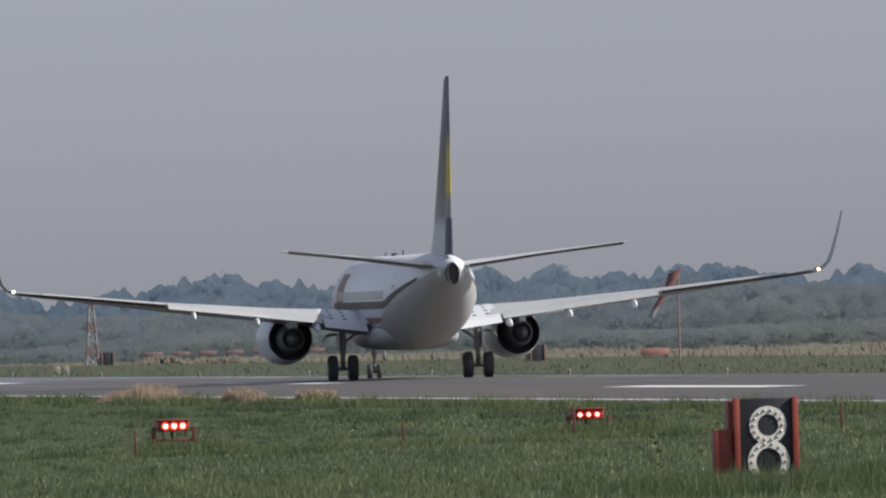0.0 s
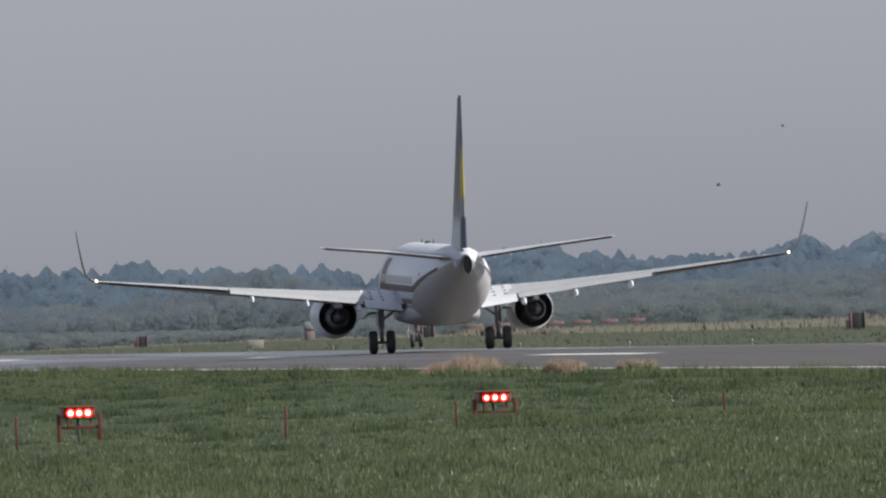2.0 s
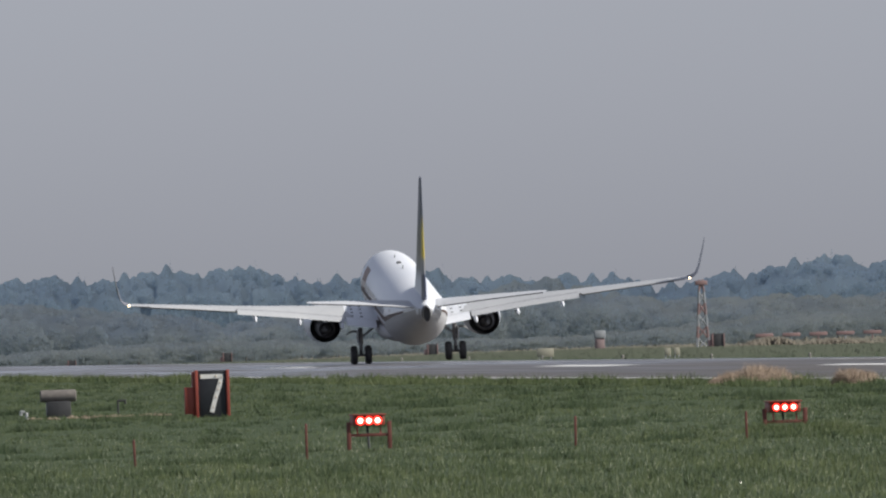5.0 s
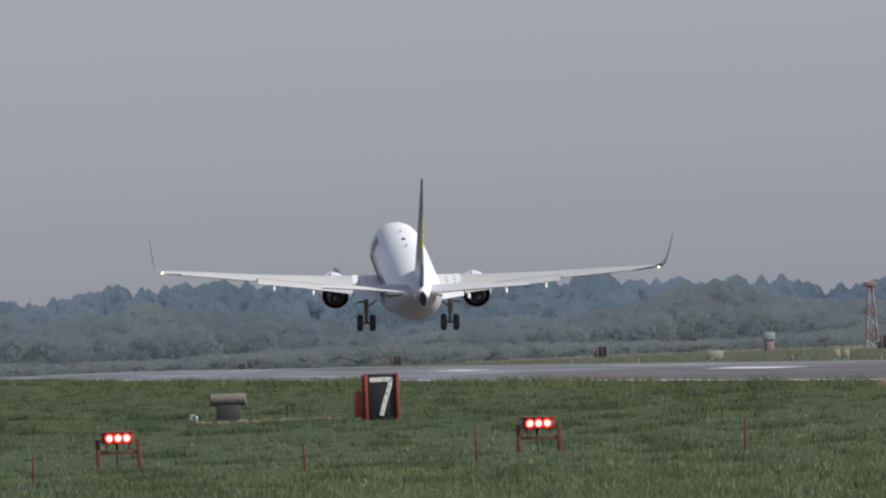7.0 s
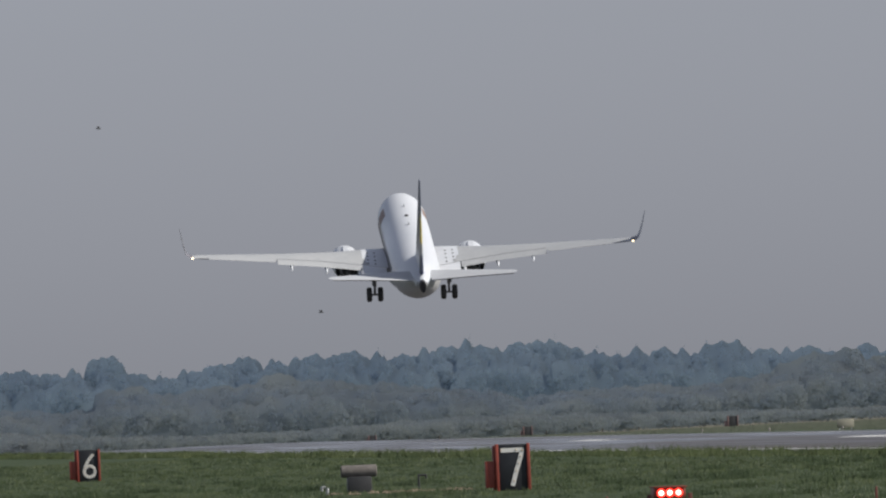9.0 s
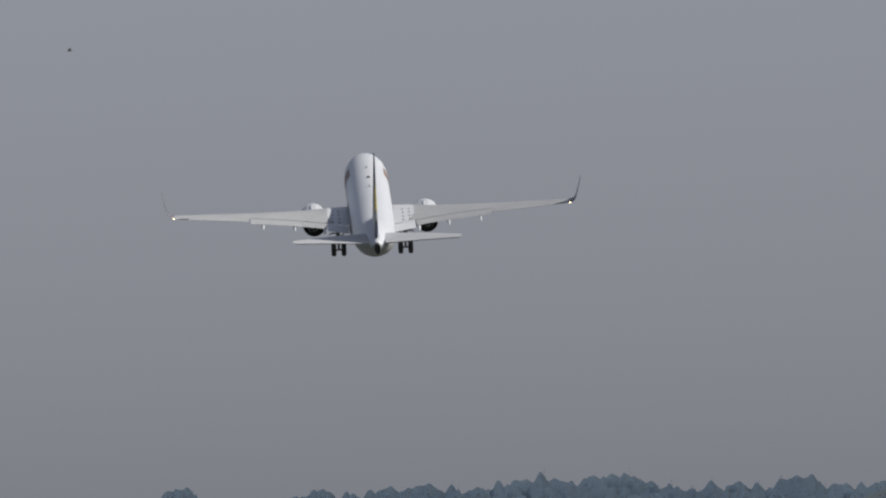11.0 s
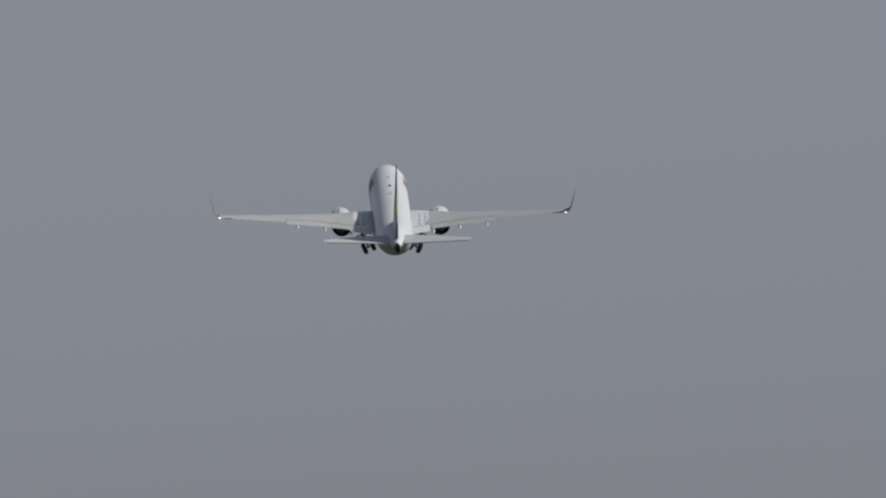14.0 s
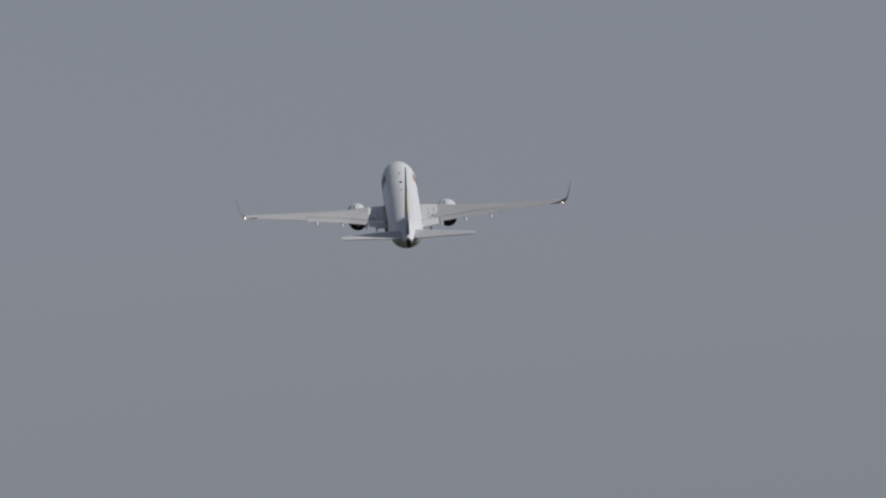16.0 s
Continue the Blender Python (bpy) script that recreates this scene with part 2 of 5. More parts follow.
def box(bm, lo, hi, bevel=0.0):
    lo, hi = Vector(lo), Vector(hi)
    s = hi - lo
    made = bmesh.ops.create_cube(bm, size=1, matrix=Matrix.Translation((lo + hi) / 2) @ Matrix.Diagonal((*s, 1)))
    if bevel:
        edges = list({e for v in made["verts"] for e in v.link_edges})
        bmesh.ops.bevel(bm, geom=edges, offset=bevel, segments=2, affect="EDGES", profile=0.5)
    return bm


def foil(x, le, te, z, thick, n=9, camber=0.02, drop=0.0):
    """A wing section at span x, chord along y from le down to te."""
    chord = le - te
    up, dn = [], []
    for i in range(n + 1):
        s = (1 - math.cos(math.pi * i / n)) / 2
        y = 5 * thick * (0.2969 * math.sqrt(s) - 0.126 * s - 0.3516 * s * s + 0.2843 * s ** 3 - 0.1015 * s ** 4)
        c = camber * 4 * s * (1 - s) - drop * s * s
        up.append((x, le - s * chord, z + (c + y) * chord))
        dn.append((x, le - s * chord, z + (c - y) * chord))
    return up + dn[-2:0:-1]


def flip(pts, s):
    return [(p[0] * s, p[1], p[2]) for p in pts]


def raw_mesh(name, verts, faces, material):
    """One mesh from arrays: verts (n, 3), faces (m, k)."""
    me = bpy.data.meshes.new(name)
    m, k = faces.shape
    me.vertices.add(len(verts))
    me.vertices.foreach_set("co", verts.astype(np.float32).ravel())
    me.loops.add(m * k)
    me.loops.foreach_set("vertex_index", faces.astype(np.int32).ravel())
    me.polygons.add(m)
    me.polygons.foreach_set("loop_start", np.arange(0, m * k, k, dtype=np.int32))
    me.update(calc_edges=True)
    me.materials.append(material)
    return new(name, me)


# ---- the ground ----
def smooth(a, b, x):
    s = min(1.0, max(0.0, (x - a) / (b - a)))
    return s * s * (3 - 2 * s)


def drop(y):
    """Beyond a low crest the airfield slopes away towards the woods."""
    d = min(max(0.0, y - 1480.0), 1870.0)
    return -0.0028 * d * d / (d + 200.0)


def beyond(x, y):
    """The land across the runway lies a little lower, as far as the crest."""
    return -0.27 * smooth(88, 114, x) * (1 - smooth(1750, 2150, y))


def far_z(x, y):
    return drop(y) + beyond(x, y)


def ground_z(x, y):
    """The verge falls gently away from the runway towards the near fence."""
    fall = 1.0 - 0.75 * smooth(420, 520, y)
    return -0.0145 * max(0.0, 52.0 - max(x, -10.0)) * fall + far_z(x, y)


def build_ground():
    xs = [-5200, -2500, -1000, -300, -100, -40] + list(range(-10, 68, 6)) + [67, 88, 96, 105, 114, 130, 150, 200, 400, 900, 2000, 5200]
    ys = [-5200, -2000, -600, -100, 100] + list(range(200, 560, 20)) + [600, 700, 900, 1100] + list(range(1250, 3400, 75)) + [3600, 5200]
    bm = bmesh.new()
    g = [[bm.verts.new((x, y, ground_z(x, y))) for x in xs] for y in ys]
    for a, b in zip(g, g[1:]):
        for i in range(len(xs) - 1):
            bm.faces.new((a[i], a[i + 1], b[i + 1], b[i]))
    ob = part("ground", bm, GRASS_SOIL, None)
    tagged(ob, "flat airfield ground under rough green grass", "ground", kind="structure")


RW_X, RW_HALF, CROWN = 90.0, 22.5, 0.17


def runway_z(x, y):
    side = abs(x - RW_X) / (RW_HALF + 1.5)
    return 0.02 + CROWN * (1 - side) + drop(y) - (0.27 * side * (1 - smooth(1750, 2150, y)) if x > RW_X else 0.0)


def strip_on_runway(bm, x0, x1, y0, y1, lift=0.006):
    xs = sorted({x0, x1} | ({RW_X} if x0 < RW_X < x1 else set()))
    ys = [y0] + [y for y in range(1250, 3400, 75) if y0 < y < y1] + [y1]
    for a, b in zip(xs, xs[1:]):
        for c, d in zip(ys, ys[1:]):
            bm.faces.new([bm.verts.new((x, y, runway_z(x, y) + lift)) for x, y in ((a, c), (b, c), (b, d), (a, d))])


def build_runway():
    bm = bmesh.new()
    w = RW_HALF + 1.5
    xs = [RW_X - w, RW_X, RW_X + w]
    ys = [-200, 600] + list(range(1250, 3400, 75))
    top = [[bm.verts.new((x, y, runway_z(x, y))) for x in xs] for y in ys]
    low = [[bm.verts.new((x, y, drop(y) - 0.7)) for x in xs] for y in ys]
    for a, b, c, d in zip(top, top[1:], low, low[1:]):
        for i in range(2):
            bm.faces.new((a[i], a[i + 1], b[i + 1], b[i]))
        for i in (0, 2):
            bm.faces.new((a[i], b[i], d[i], c[i]))
    runway = part("runway", bm, RUNWAY, None, smooth=False)
    tagged(runway, "long grey asphalt runway with a slight crown", "runway", kind="structure")
    for x, w in ((RW_X - RW_HALF + 0.9, 0.25), (RW_X + RW_HALF - 0.9, 0.2)):
        bm = bmesh.new()
        strip_on_runway(bm, x - w, x + w, 0, 3200)
        part("edge_line", bm, MARKING, runway, "worn white runway edge line", smooth=False)
    for k in range(52):
        y = 130 + 50 * k
        bm = bmesh.new()
        strip_on_runway(bm, RW_X - 0.16, RW_X + 0.16, y, y + 30)
        part("centre_dash", bm, WORN_MARKING, runway, smooth=False)
    for side in (-1, 1):
        for y0, y1, off, half in ((588, 629, 10.5, 0.8), (752, 795, 7.0, 0.7), (893, 932, 6.8, 0.9), (1090, 1115, 6.8, 0.8)):
            bm = bmesh.new()
            strip_on_runway(bm, RW_X + side * off - half, RW_X + side * off + half, y0, y1)
            part("touchdown_mark", bm, MARKING, runway, "white touchdown mark", smooth=False)


build_ground()
build_runway()


def blades(rng, x, y, z, h, w, lean):
    """Triangular blades at the given feet: verts, faces."""
    n = len(x)
    a = rng.uniform(-np.pi / 2, np.pi / 2, n)
    b = rng.uniform(0, 2 * np.pi, n)
    v = np.empty((n, 3, 3))
    v[:, 0] = np.stack((x - w * np.cos(a), y - w * np.sin(a), z), 1)
    v[:, 1] = np.stack((x + w * np.cos(a), y + w * np.sin(a), z), 1)
    v[:, 2] = np.stack((x + lean * np.cos(b), y + lean * np.sin(b), z + h), 1)
    return v.reshape(-1, 3), np.arange(3 * n).reshape(-1, 3)


def soften(ob, rng, spread=0.25):
    """Blades shade as the sward that they make up."""
    n = len(ob.data.polygons)
    m = np.array((0.0, -0.25, 0.95)) + spread * rng.normal(size=(n, 3))
    m /= np.linalg.norm(m, axis=1)[:, None]
    ob.data.normals_split_custom_set(np.repeat(m, 3, 0).tolist())


def verge_z(x, y):
    k = np.clip((y - 420) / 100, 0, 1)
    return -0.0145 * np.maximum(0, 52 - x) * (1 - 0.75 * k * k * (3 - 2 * k)) - 0.02


def build_grass():
    rng = np.random.default_rng(3)
    n = 1000000
    d = 215 + 900 * rng.random(n) ** 1.7
    x, y = d * np.tan(rng.uniform(0.036, 0.150, n)), d
    cell = np.abs(np.sin(np.floor(x / 0.7) * 12.9898 + np.floor(y / 1.6) * 78.233) * 43758.5453) % 1.0
    patch = 0.5 + 0.2 * np.sin(x * 0.35 + y * 0.05) + 0.2 * np.sin(x * 0.13 - y * 0.031 + 2) + 0.1 * np.sin(x * 1.1 + y * 0.21)
    keep = (x < 66.3) & (rng.random(n) < 0.5 + 0.5 * cell)
    x, y, cell, patch = x[keep], y[keep], cell[keep], patch[keep]
    n = len(x)
    h = rng.uniform(0.05, 0.15, n) * (0.7 + 0.6 * cell) * (0.7 + 0.6 * patch) * (1.1 - 0.45 * np.clip((y - 280) / 120, 0, 1))
    w = rng.uniform(0.003, 0.0085, n) * (1 + (y - 215) / 300)
    # ranker growth before the near sign and the innermost light unit
    for gx, gy, rx, ry, k in ((37.1, 270, 2.2, 7, 2.6), (49.4, 393, 1.6, 6, 2.2)):
        h *= 1 + k * np.exp(-((x - gx) / rx) ** 2 - ((y - gy) / ry) ** 2)
    v, f = blades(rng, x, y, verge_z(x, y), h, w, h * rng.uniform(0.05, 0.5, n))
    ob = raw_mesh("grass", v, f, BLADE)
    soften(ob, rng, 0.3)
    tagged(ob, "uneven short green grass of the runway verge", "grass", kind="stuff")


def tufts(name, label, rng, tx, ty, size, material):
    """A tuft of blades at each place."""
    m, k = len(tx), 64
    size = np.repeat(size, k)
    a, r = rng.uniform(0, 2 * np.pi, m * k), np.sqrt(rng.random(m * k)) * 0.34 * np.minimum(size, 1.6)
    x, y = np.repeat(tx, k) + r * np.cos(a), np.repeat(ty, k) + r * np.sin(a)
    h = rng.uniform(0.08, 0.22, m * k) * size ** 0.7 * np.clip(1.25 - 2.2 * r / np.maximum(size, 0.4), 0.35, 1.2)
    v, f = blades(rng, x, y, verge_z(x, y), h, rng.uniform(0.004, 0.010, m * k) * (1 + (y - 215) / 300), h * rng.uniform(0.1, 0.8, m * k))
    ob = raw_mesh(name, v, f, material)
    soften(ob, rng, 0.18)
    tagged(ob, label, "grass", kind="stuff")


def build_tussocks():
    """Darker tufts in the sward, and ranker grass along the runway's edge and round the fittings."""
    rng = np.random.default_rng(9)
    m = 3000
    d = 215 + 850 * rng.random(m) ** 1.6
    tx, ty = d * np.tan(rng.uniform(0.036, 0.150, m)), d
    tx, ty = tx[tx < 65.5], ty[tx < 65.5]
    tufts("grass_tussocks", "darker green tussocks standing out of the verge", rng, tx, ty, 0.4 + 1.2 * rng.random(len(tx)) ** 2, TUSSOCK)
    # broad dark clumps here and there
    cx, cy = [], []
    for k in range(130):
        gy = rng.uniform(330, 640)
        gx = gy * math.tan(rng.uniform(0.040, 0.145))
        if gx < 64:
            cx.append(gx + rng.normal(size=9) * 0.28)
            cy.append(gy + rng.normal(size=9) * 0.5)
    cx, cy = np.concatenate(cx), np.concatenate(cy)
    tufts("weed_clumps", "broad dark green clumps of rank weeds in the verge", rng, cx, cy, rng.uniform(0.9, 1.9, len(cx)), TUSSOCK)
    e = 1500
    tx, ty = rng.uniform(61.0, 66.4, e), rng.uniform(440, 1250, e)
    size = 0.7 + 2.6 * rng.random(e) ** 4
    far = 2600
    tx, ty = np.concatenate((tx, rng.uniform(60.0, 66.4, far))), np.concatenate((ty, rng.uniform(1200, 2000, far)))
    size = np.concatenate((size, rng.uniform(1.7, 2.4, far)))
    for gx, gy, rx, ry, count, big in ((37.2, 271, 2.6, 6, 260, 2.6), (49.7, 397.3, 1.0, 1.6, 130, 1.7), (40.8, 396.8, 1.0, 2.0, 110, 1.5), (44.0, 378.6, 5.5, 1.4, 320, 1.2)):
        tx = np.concatenate((tx, gx + rng.uniform(-rx, rx, count)))
        ty = np.concatenate((ty, gy + rng.uniform(-ry, ry, count)))
        size = np.concatenate((size, big * rng.uniform(0.5, 1.1, count)))
    tufts("dry_grass_patch", "low patch of dry yellowed grass before the pump housing", rng, rng.uniform(33.4, 37.6, 44), rng.uniform(543, 552, 44), rng.uniform(0.2, 0.5, 44), STRAW)
    tufts("rank_grass", "ranker green grass along the runway and before the signs", rng, tx, ty, size, BLADE)


def build_glints():
    """Thin near-white blades over the near grass: glints put into their colour."""
    rng = np.random.default_rng(21)
    n = 42000
    d = 215 + 260 * rng.random(n) ** 1.6
    x, y = d * np.tan(rng.uniform(0.036, 0.150, n)), d
    x, y = x[x < 66], y[x < 66]
    n = len(x)
    h = rng.uniform(0.06, 0.13, n)
    v, f = blades(rng, x, y, verge_z(x, y), h, rng.uniform(0.0018, 0.0042, n), h * rng.uniform(0.1, 0.6, n))
    ob = raw_mesh("grass_glints", v, f, GLINT)
    soften(ob, rng, 0.4)
    tagged(ob, "thin near-white blades painted as glints in the grass", "grass", kind="stuff")


build_tussocks()
build_grass()
build_glints()


def dry_clump(x, y, wide, high, seed):
    rng = np.random.default_rng(seed)
    n = 9000
    r = np.sqrt(rng.random(n))
    a = rng.uniform(0, 2 * np.pi, n)
    px, py = r * np.cos(a) * wide / 2, r * np.sin(a) * wide / 2
    body = np.clip(1 - r ** 3, 0, 1) * (0.78 + 0.14 * np.sin(px * 3.1 + seed) + 0.12 * np.sin(px * 7.3 + 2 * seed))
    h = high * (0.15 + 0.85 * body) * rng.uniform(0.55, 1.0, n)
    v, f = blades(rng, px, py, np.zeros(n), h, rng.uniform(0.006, 0.018, n), h * rng.uniform(0.2, 0.8, n))
    ob = raw_mesh("dry_grass_clump", v, f, STRAW)
    soften(ob, rng, 0.4)
    ob.location = (x, y, ground_z(x, y))
    tagged(ob, "clump of pale dry grass beside the runway", "dry grass", "dry grass clumps by the runway")


dry_clump(64.45, 642, 3.3, 0.80, 1)
dry_clump(63.47, 600, 1.6, 0.64, 2)
dry_clump(65.57, 598, 1.4, 0.66, 5)


# ---- woods ----
def along(knots):
    """A height that runs smoothly from knot to knot along the wood."""
    xs, zs = [k[0] for k in knots], [k[1] for k in knots]
    return lambda x: float(np.interp(x, xs, zs))


FACING = np.array((-0.42, -0.86, 0.30))   # shading normal turned off the sun, evening out shade as haze would


def crown_lumps(rng, x, y, base, h, r, conifer, low):
    """Centres and radii of the lumps of one crown."""
    out = []
    if conifer:
        for k in range(12):
            t = 0.25 + 0.72 * k / 11
            q = r * (1.0 - t) * 1.5 + 0.12
            a = rng.uniform(0, 6.28)
            out.append((x + 0.3 * q * math.cos(a), y + 0.3 * q * math.sin(a), base + h * t, q * 0.8, max(0.7, 0.055 * h / q)))
        return out
    mid, tall = base + h * 0.62, h * 0.38
    n = 15
    for k in range(n):
        e = rng.uniform(-0.75 if low < 0.3 else -0.15, 0.98)
        a = rng.uniform(0, 6.28)
        w = math.sqrt(1 - e * e)
        s = r * rng.uniform(0.34, 0.56)
        out.append((x + (r - 0.55 * s) * w * math.cos(a), y + (r - 0.55 * s) * w * math.sin(a), mid + (tall - 0.85 * s) * e, s, 0.85))
    out.append((x, y, mid, r * 0.72, tall / r * 1.05))
    return out


def canopy(wood, crowns, x0, x1, y, leaf, rng, material):
    """The closed front of one row of crowns: rounded tops, bulging fronts, ragged rim."""
    xs = np.arange(x0, x1, leaf * 0.9)
    top = np.full(len(xs), -1e3)
    bulge = np.zeros(len(xs))
    base = drop(y)
    for x, z, h, r, conifer, k in crowns:
        s = np.abs(xs - x) / r
        if conifer:
            t = 1.0 - 0.17 * s
            t[s > 1.2] = -9
        else:
            t = 0.85 + 0.15 * np.sqrt(np.clip(1 - (s * 0.9) ** 2, 0, 1)) + 0.014 * np.sin(xs * 3.1 + x) + 0.011 * np.sin(xs * 6.3 + 2 * x)
            t[s > 1.12] = -9
        top = np.maximum(top, z + h * t)
        bulge = np.maximum(bulge, 0.5 * r * np.exp(-0.8 * s * s))
    low = base + 0.60 * np.mean([q[2] for q in crowns])
    top = np.maximum(top, low)
    top = np.convolve(np.pad(top, 1, "edge"), (0.25, 0.5, 0.25), "valid") + rng.normal(size=len(xs)) * leaf * 0.22
    bulge = np.convolve(np.pad(bulge, 4, "edge"), np.ones(9) / 9, "valid")
    m = 14
    u = np.linspace(0, 1, m)[None]
    back = 2.2 * np.clip((u - 0.75) / 0.25, 0, 1) ** 2
    wave = 0.30 * np.sin(u * 15 + xs[:, None] * 0.8) * np.sin(xs[:, None] * 0.37 + u * 9) + 0.25 * np.sin(xs[:, None] * 1.7 + u * 4) * np.sin(u * 23 + xs[:, None] * 0.5)
    v = np.stack((np.repeat(xs[:, None], m, 1), y - bulge[:, None] + back + wave, base - 0.4 + (top - base + 0.4)[:, None] * u), 2)
    n = len(xs)
    i = (np.arange(n - 1)[:, None] * m + np.arange(m - 1)[None]).ravel()
    f = np.stack((i, i + m, i + m + 1, i + 1), 1)
    ob = raw_mesh("canopy", v.reshape(-1, 3), f, material)
    slope = np.gradient(bulge, xs)
    soft = np.repeat(FACING[None, None], n, 0).repeat(m, 1)
    soft[:, :, 0] += np.clip(-0.05 * slope, -0.04, 0.04)[:, None] + 0.03 * np.sin(xs * 0.23)[:, None] * np.sin(u * 6 + xs[:, None] * 0.11)
    soft[:, :, 2] += 0.06 * (u - 0.5)
    soft /= np.linalg.norm(soft, axis=2)[:, :, None]
    ob.data.polygons.foreach_set("use_smooth", np.ones(len(f), dtype=bool))
    ob.data.normals_split_custom_set(soft.reshape(-1, 3)[f.ravel()].tolist())
    ob.parent = wood
    tagged(ob, "closed front of the tree crowns", kind="stuff")


def build_woods(name, label, near, x0, x1, high, rows, material, seed, leaves, leaf, conifers, gap=4.4, special=()):
    """Rows of trees, each a trunk and a heaped crown with loose leaf clumps on it, in a closed canopy."""
    rng = np.random.default_rng(seed)
    trunks = bmesh.new()
    balls, crowns = [], []
    trees = []
    for k, share in enumerate(rows):
        x = x0
        while x < x1:
            y = near + 5.0 * (len(rows) - 1 - k) + rng.uniform(-2.0, 2.0)
            trees.append((x, y, high(x) * share, rng.uniform(0.94, 1.04), rng.random() < conifers, k))
            x += gap * rng.uniform(0.7, 1.2)
    for x, top, conifer in special:
        trees.append((x, near + 8.0, top, 1.0, conifer, 0))
    for x, y, top, share, conifer, k in trees:
        base = drop(y)
        h = (top - base) * share
        low = 0.05 if k == len(rows) - 1 else 0.45
        r = gap * (rng.uniform(0.36, 0.5) if conifer else rng.uniform(0.50, 0.70))
        crowns.append((x, base, h, r, conifer, k))
        balls += crown_lumps(rng, x, y, base, h, r, conifer, low)
        tube(trunks, (x, y, base - 0.4), (x, y, base + h * 0.4), 0.20, 0.10, 5)
    # leaf clumps heaped over the lumps, those of the great lumps the most
    b = np.array(balls)
    area = b[:, 3] ** 1.3 * b[:, 4]
    pick = rng.choice(len(b), leaves, p=area / area.sum())
    d = rng.normal(size=(leaves, 3))
    d /= np.linalg.norm(d, axis=1)[:, None]
    d[:, 1] = np.where(d[:, 1] > 0.3, -d[:, 1], d[:, 1])
    c = b[pick, :3] + d * (b[pick, 3] * rng.uniform(0.82, 1.06, leaves))[:, None] * np.stack((np.ones(leaves), np.ones(leaves), b[pick, 4]), 1)
    face = np.array((0.0, -1.0, 0.3)) + 0.28 * rng.normal(size=(leaves, 3))
    p = np.cross(face, rng.normal(size=(leaves, 3)))
    p /= np.linalg.norm(p, axis=1)[:, None]
    q = np.cross(face, p)
    q /= np.linalg.norm(q, axis=1)[:, None]
    s = (leaf * rng.uniform(0.4, 1.2, leaves) * np.clip(b[pick, 3] * 1.4, 0.35, 1.0))[:, None]
    lv = np.stack((c - p * s, c - q * s * 0.7, c + p * s * 0.9, c + q * s * 0.8), 1).reshape(-1, 3)
    wood = raw_mesh(name, lv, np.arange(len(lv)).reshape(-1, 4), porous(material, 0.5))
    ln = 0.05 * d + FACING
    ln /= np.linalg.norm(ln, axis=1)[:, None]
    wood.data.normals_split_custom_set(np.repeat(ln, 4, 0).tolist())
    tagged(wood, label, "woods", kind="stuff")
    part("trunks", trunks, BARK, wood, "dark tree trunks")
    for k in range(len(rows)):
        canopy(wood, [q for q in crowns if q[5] == k], x0, x1, near + 5.0 * (len(rows) - 1 - k) + 1.5, leaf, rng, material)


# metres to the right of the camera, height of the tree tops over the runway
SKYLINE = along([(100, 11), (136, 11.4), (145, 12.4), (151.5, 9.8), (160, 10.9), (168, 11.7), (185, 11.9), (195, 12.3), (202, 12.6), (215, 12.2), (222, 11.4),
                 (232, 11.0), (245, 10.9), (254, 9.8), (262, 9.2), (271, 10.7), (279, 8.1), (288, 9.0), (296, 10.8), (306, 11.8), (313, 10.7), (322, 10.2),
                 (333, 9.9), (350, 11.2), (356, 10.0), (360, 11.5), (366, 9.8), (380, 11.2), (392, 10.8), (402, 8.8), (408, 10.3), (420, 10.2)])
COPSE_LINE = along([(90, 4), (119, 5), (128, 4), (133, 7), (138, 7.7), (144, 6.3), (150, 7.5), (159, 8.3), (166, 7.6), (175, 6.4), (188, 5.5), (193, 3.5),
                    (202, 5), (220, 4.5), (231, 6), (237, 9.0), (248, 8.0), (256, 5.5), (300, 5.2), (340, 6), (352, 8.4), (372, 7.6), (400, 7)])
# the woods' haze lies in their foliage colours, not in the air
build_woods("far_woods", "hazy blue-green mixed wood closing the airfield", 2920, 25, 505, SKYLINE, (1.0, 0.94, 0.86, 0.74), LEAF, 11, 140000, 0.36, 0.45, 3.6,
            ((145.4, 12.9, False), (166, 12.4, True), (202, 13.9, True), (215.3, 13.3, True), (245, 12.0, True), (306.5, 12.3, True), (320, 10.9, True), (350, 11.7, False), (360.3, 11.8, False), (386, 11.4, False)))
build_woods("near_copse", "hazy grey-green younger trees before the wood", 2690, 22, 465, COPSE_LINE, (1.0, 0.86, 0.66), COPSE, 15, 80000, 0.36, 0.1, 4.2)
build_woods("shrub_belt", "haze-paled grey-green shrubs and young trees before the wood", 2425, 20, 420,
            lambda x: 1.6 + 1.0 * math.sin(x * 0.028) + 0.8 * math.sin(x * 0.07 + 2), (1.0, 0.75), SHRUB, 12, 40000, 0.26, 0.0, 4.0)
build_woods("outer_woods", "wood in haze-blued colours going on round the airfield", 2930, -3200, 25, lambda x: 11.0, (1.0, 0.8), LEAF, 13, 20000, 1.3, 0.2, 12.0)
build_woods("outer_woods", "wood in haze-blued colours going on round the airfield", 2930, 505, 3700, lambda x: 11.0, (1.0, 0.8), LEAF, 14, 20000, 1.3, 0.2, 12.0)


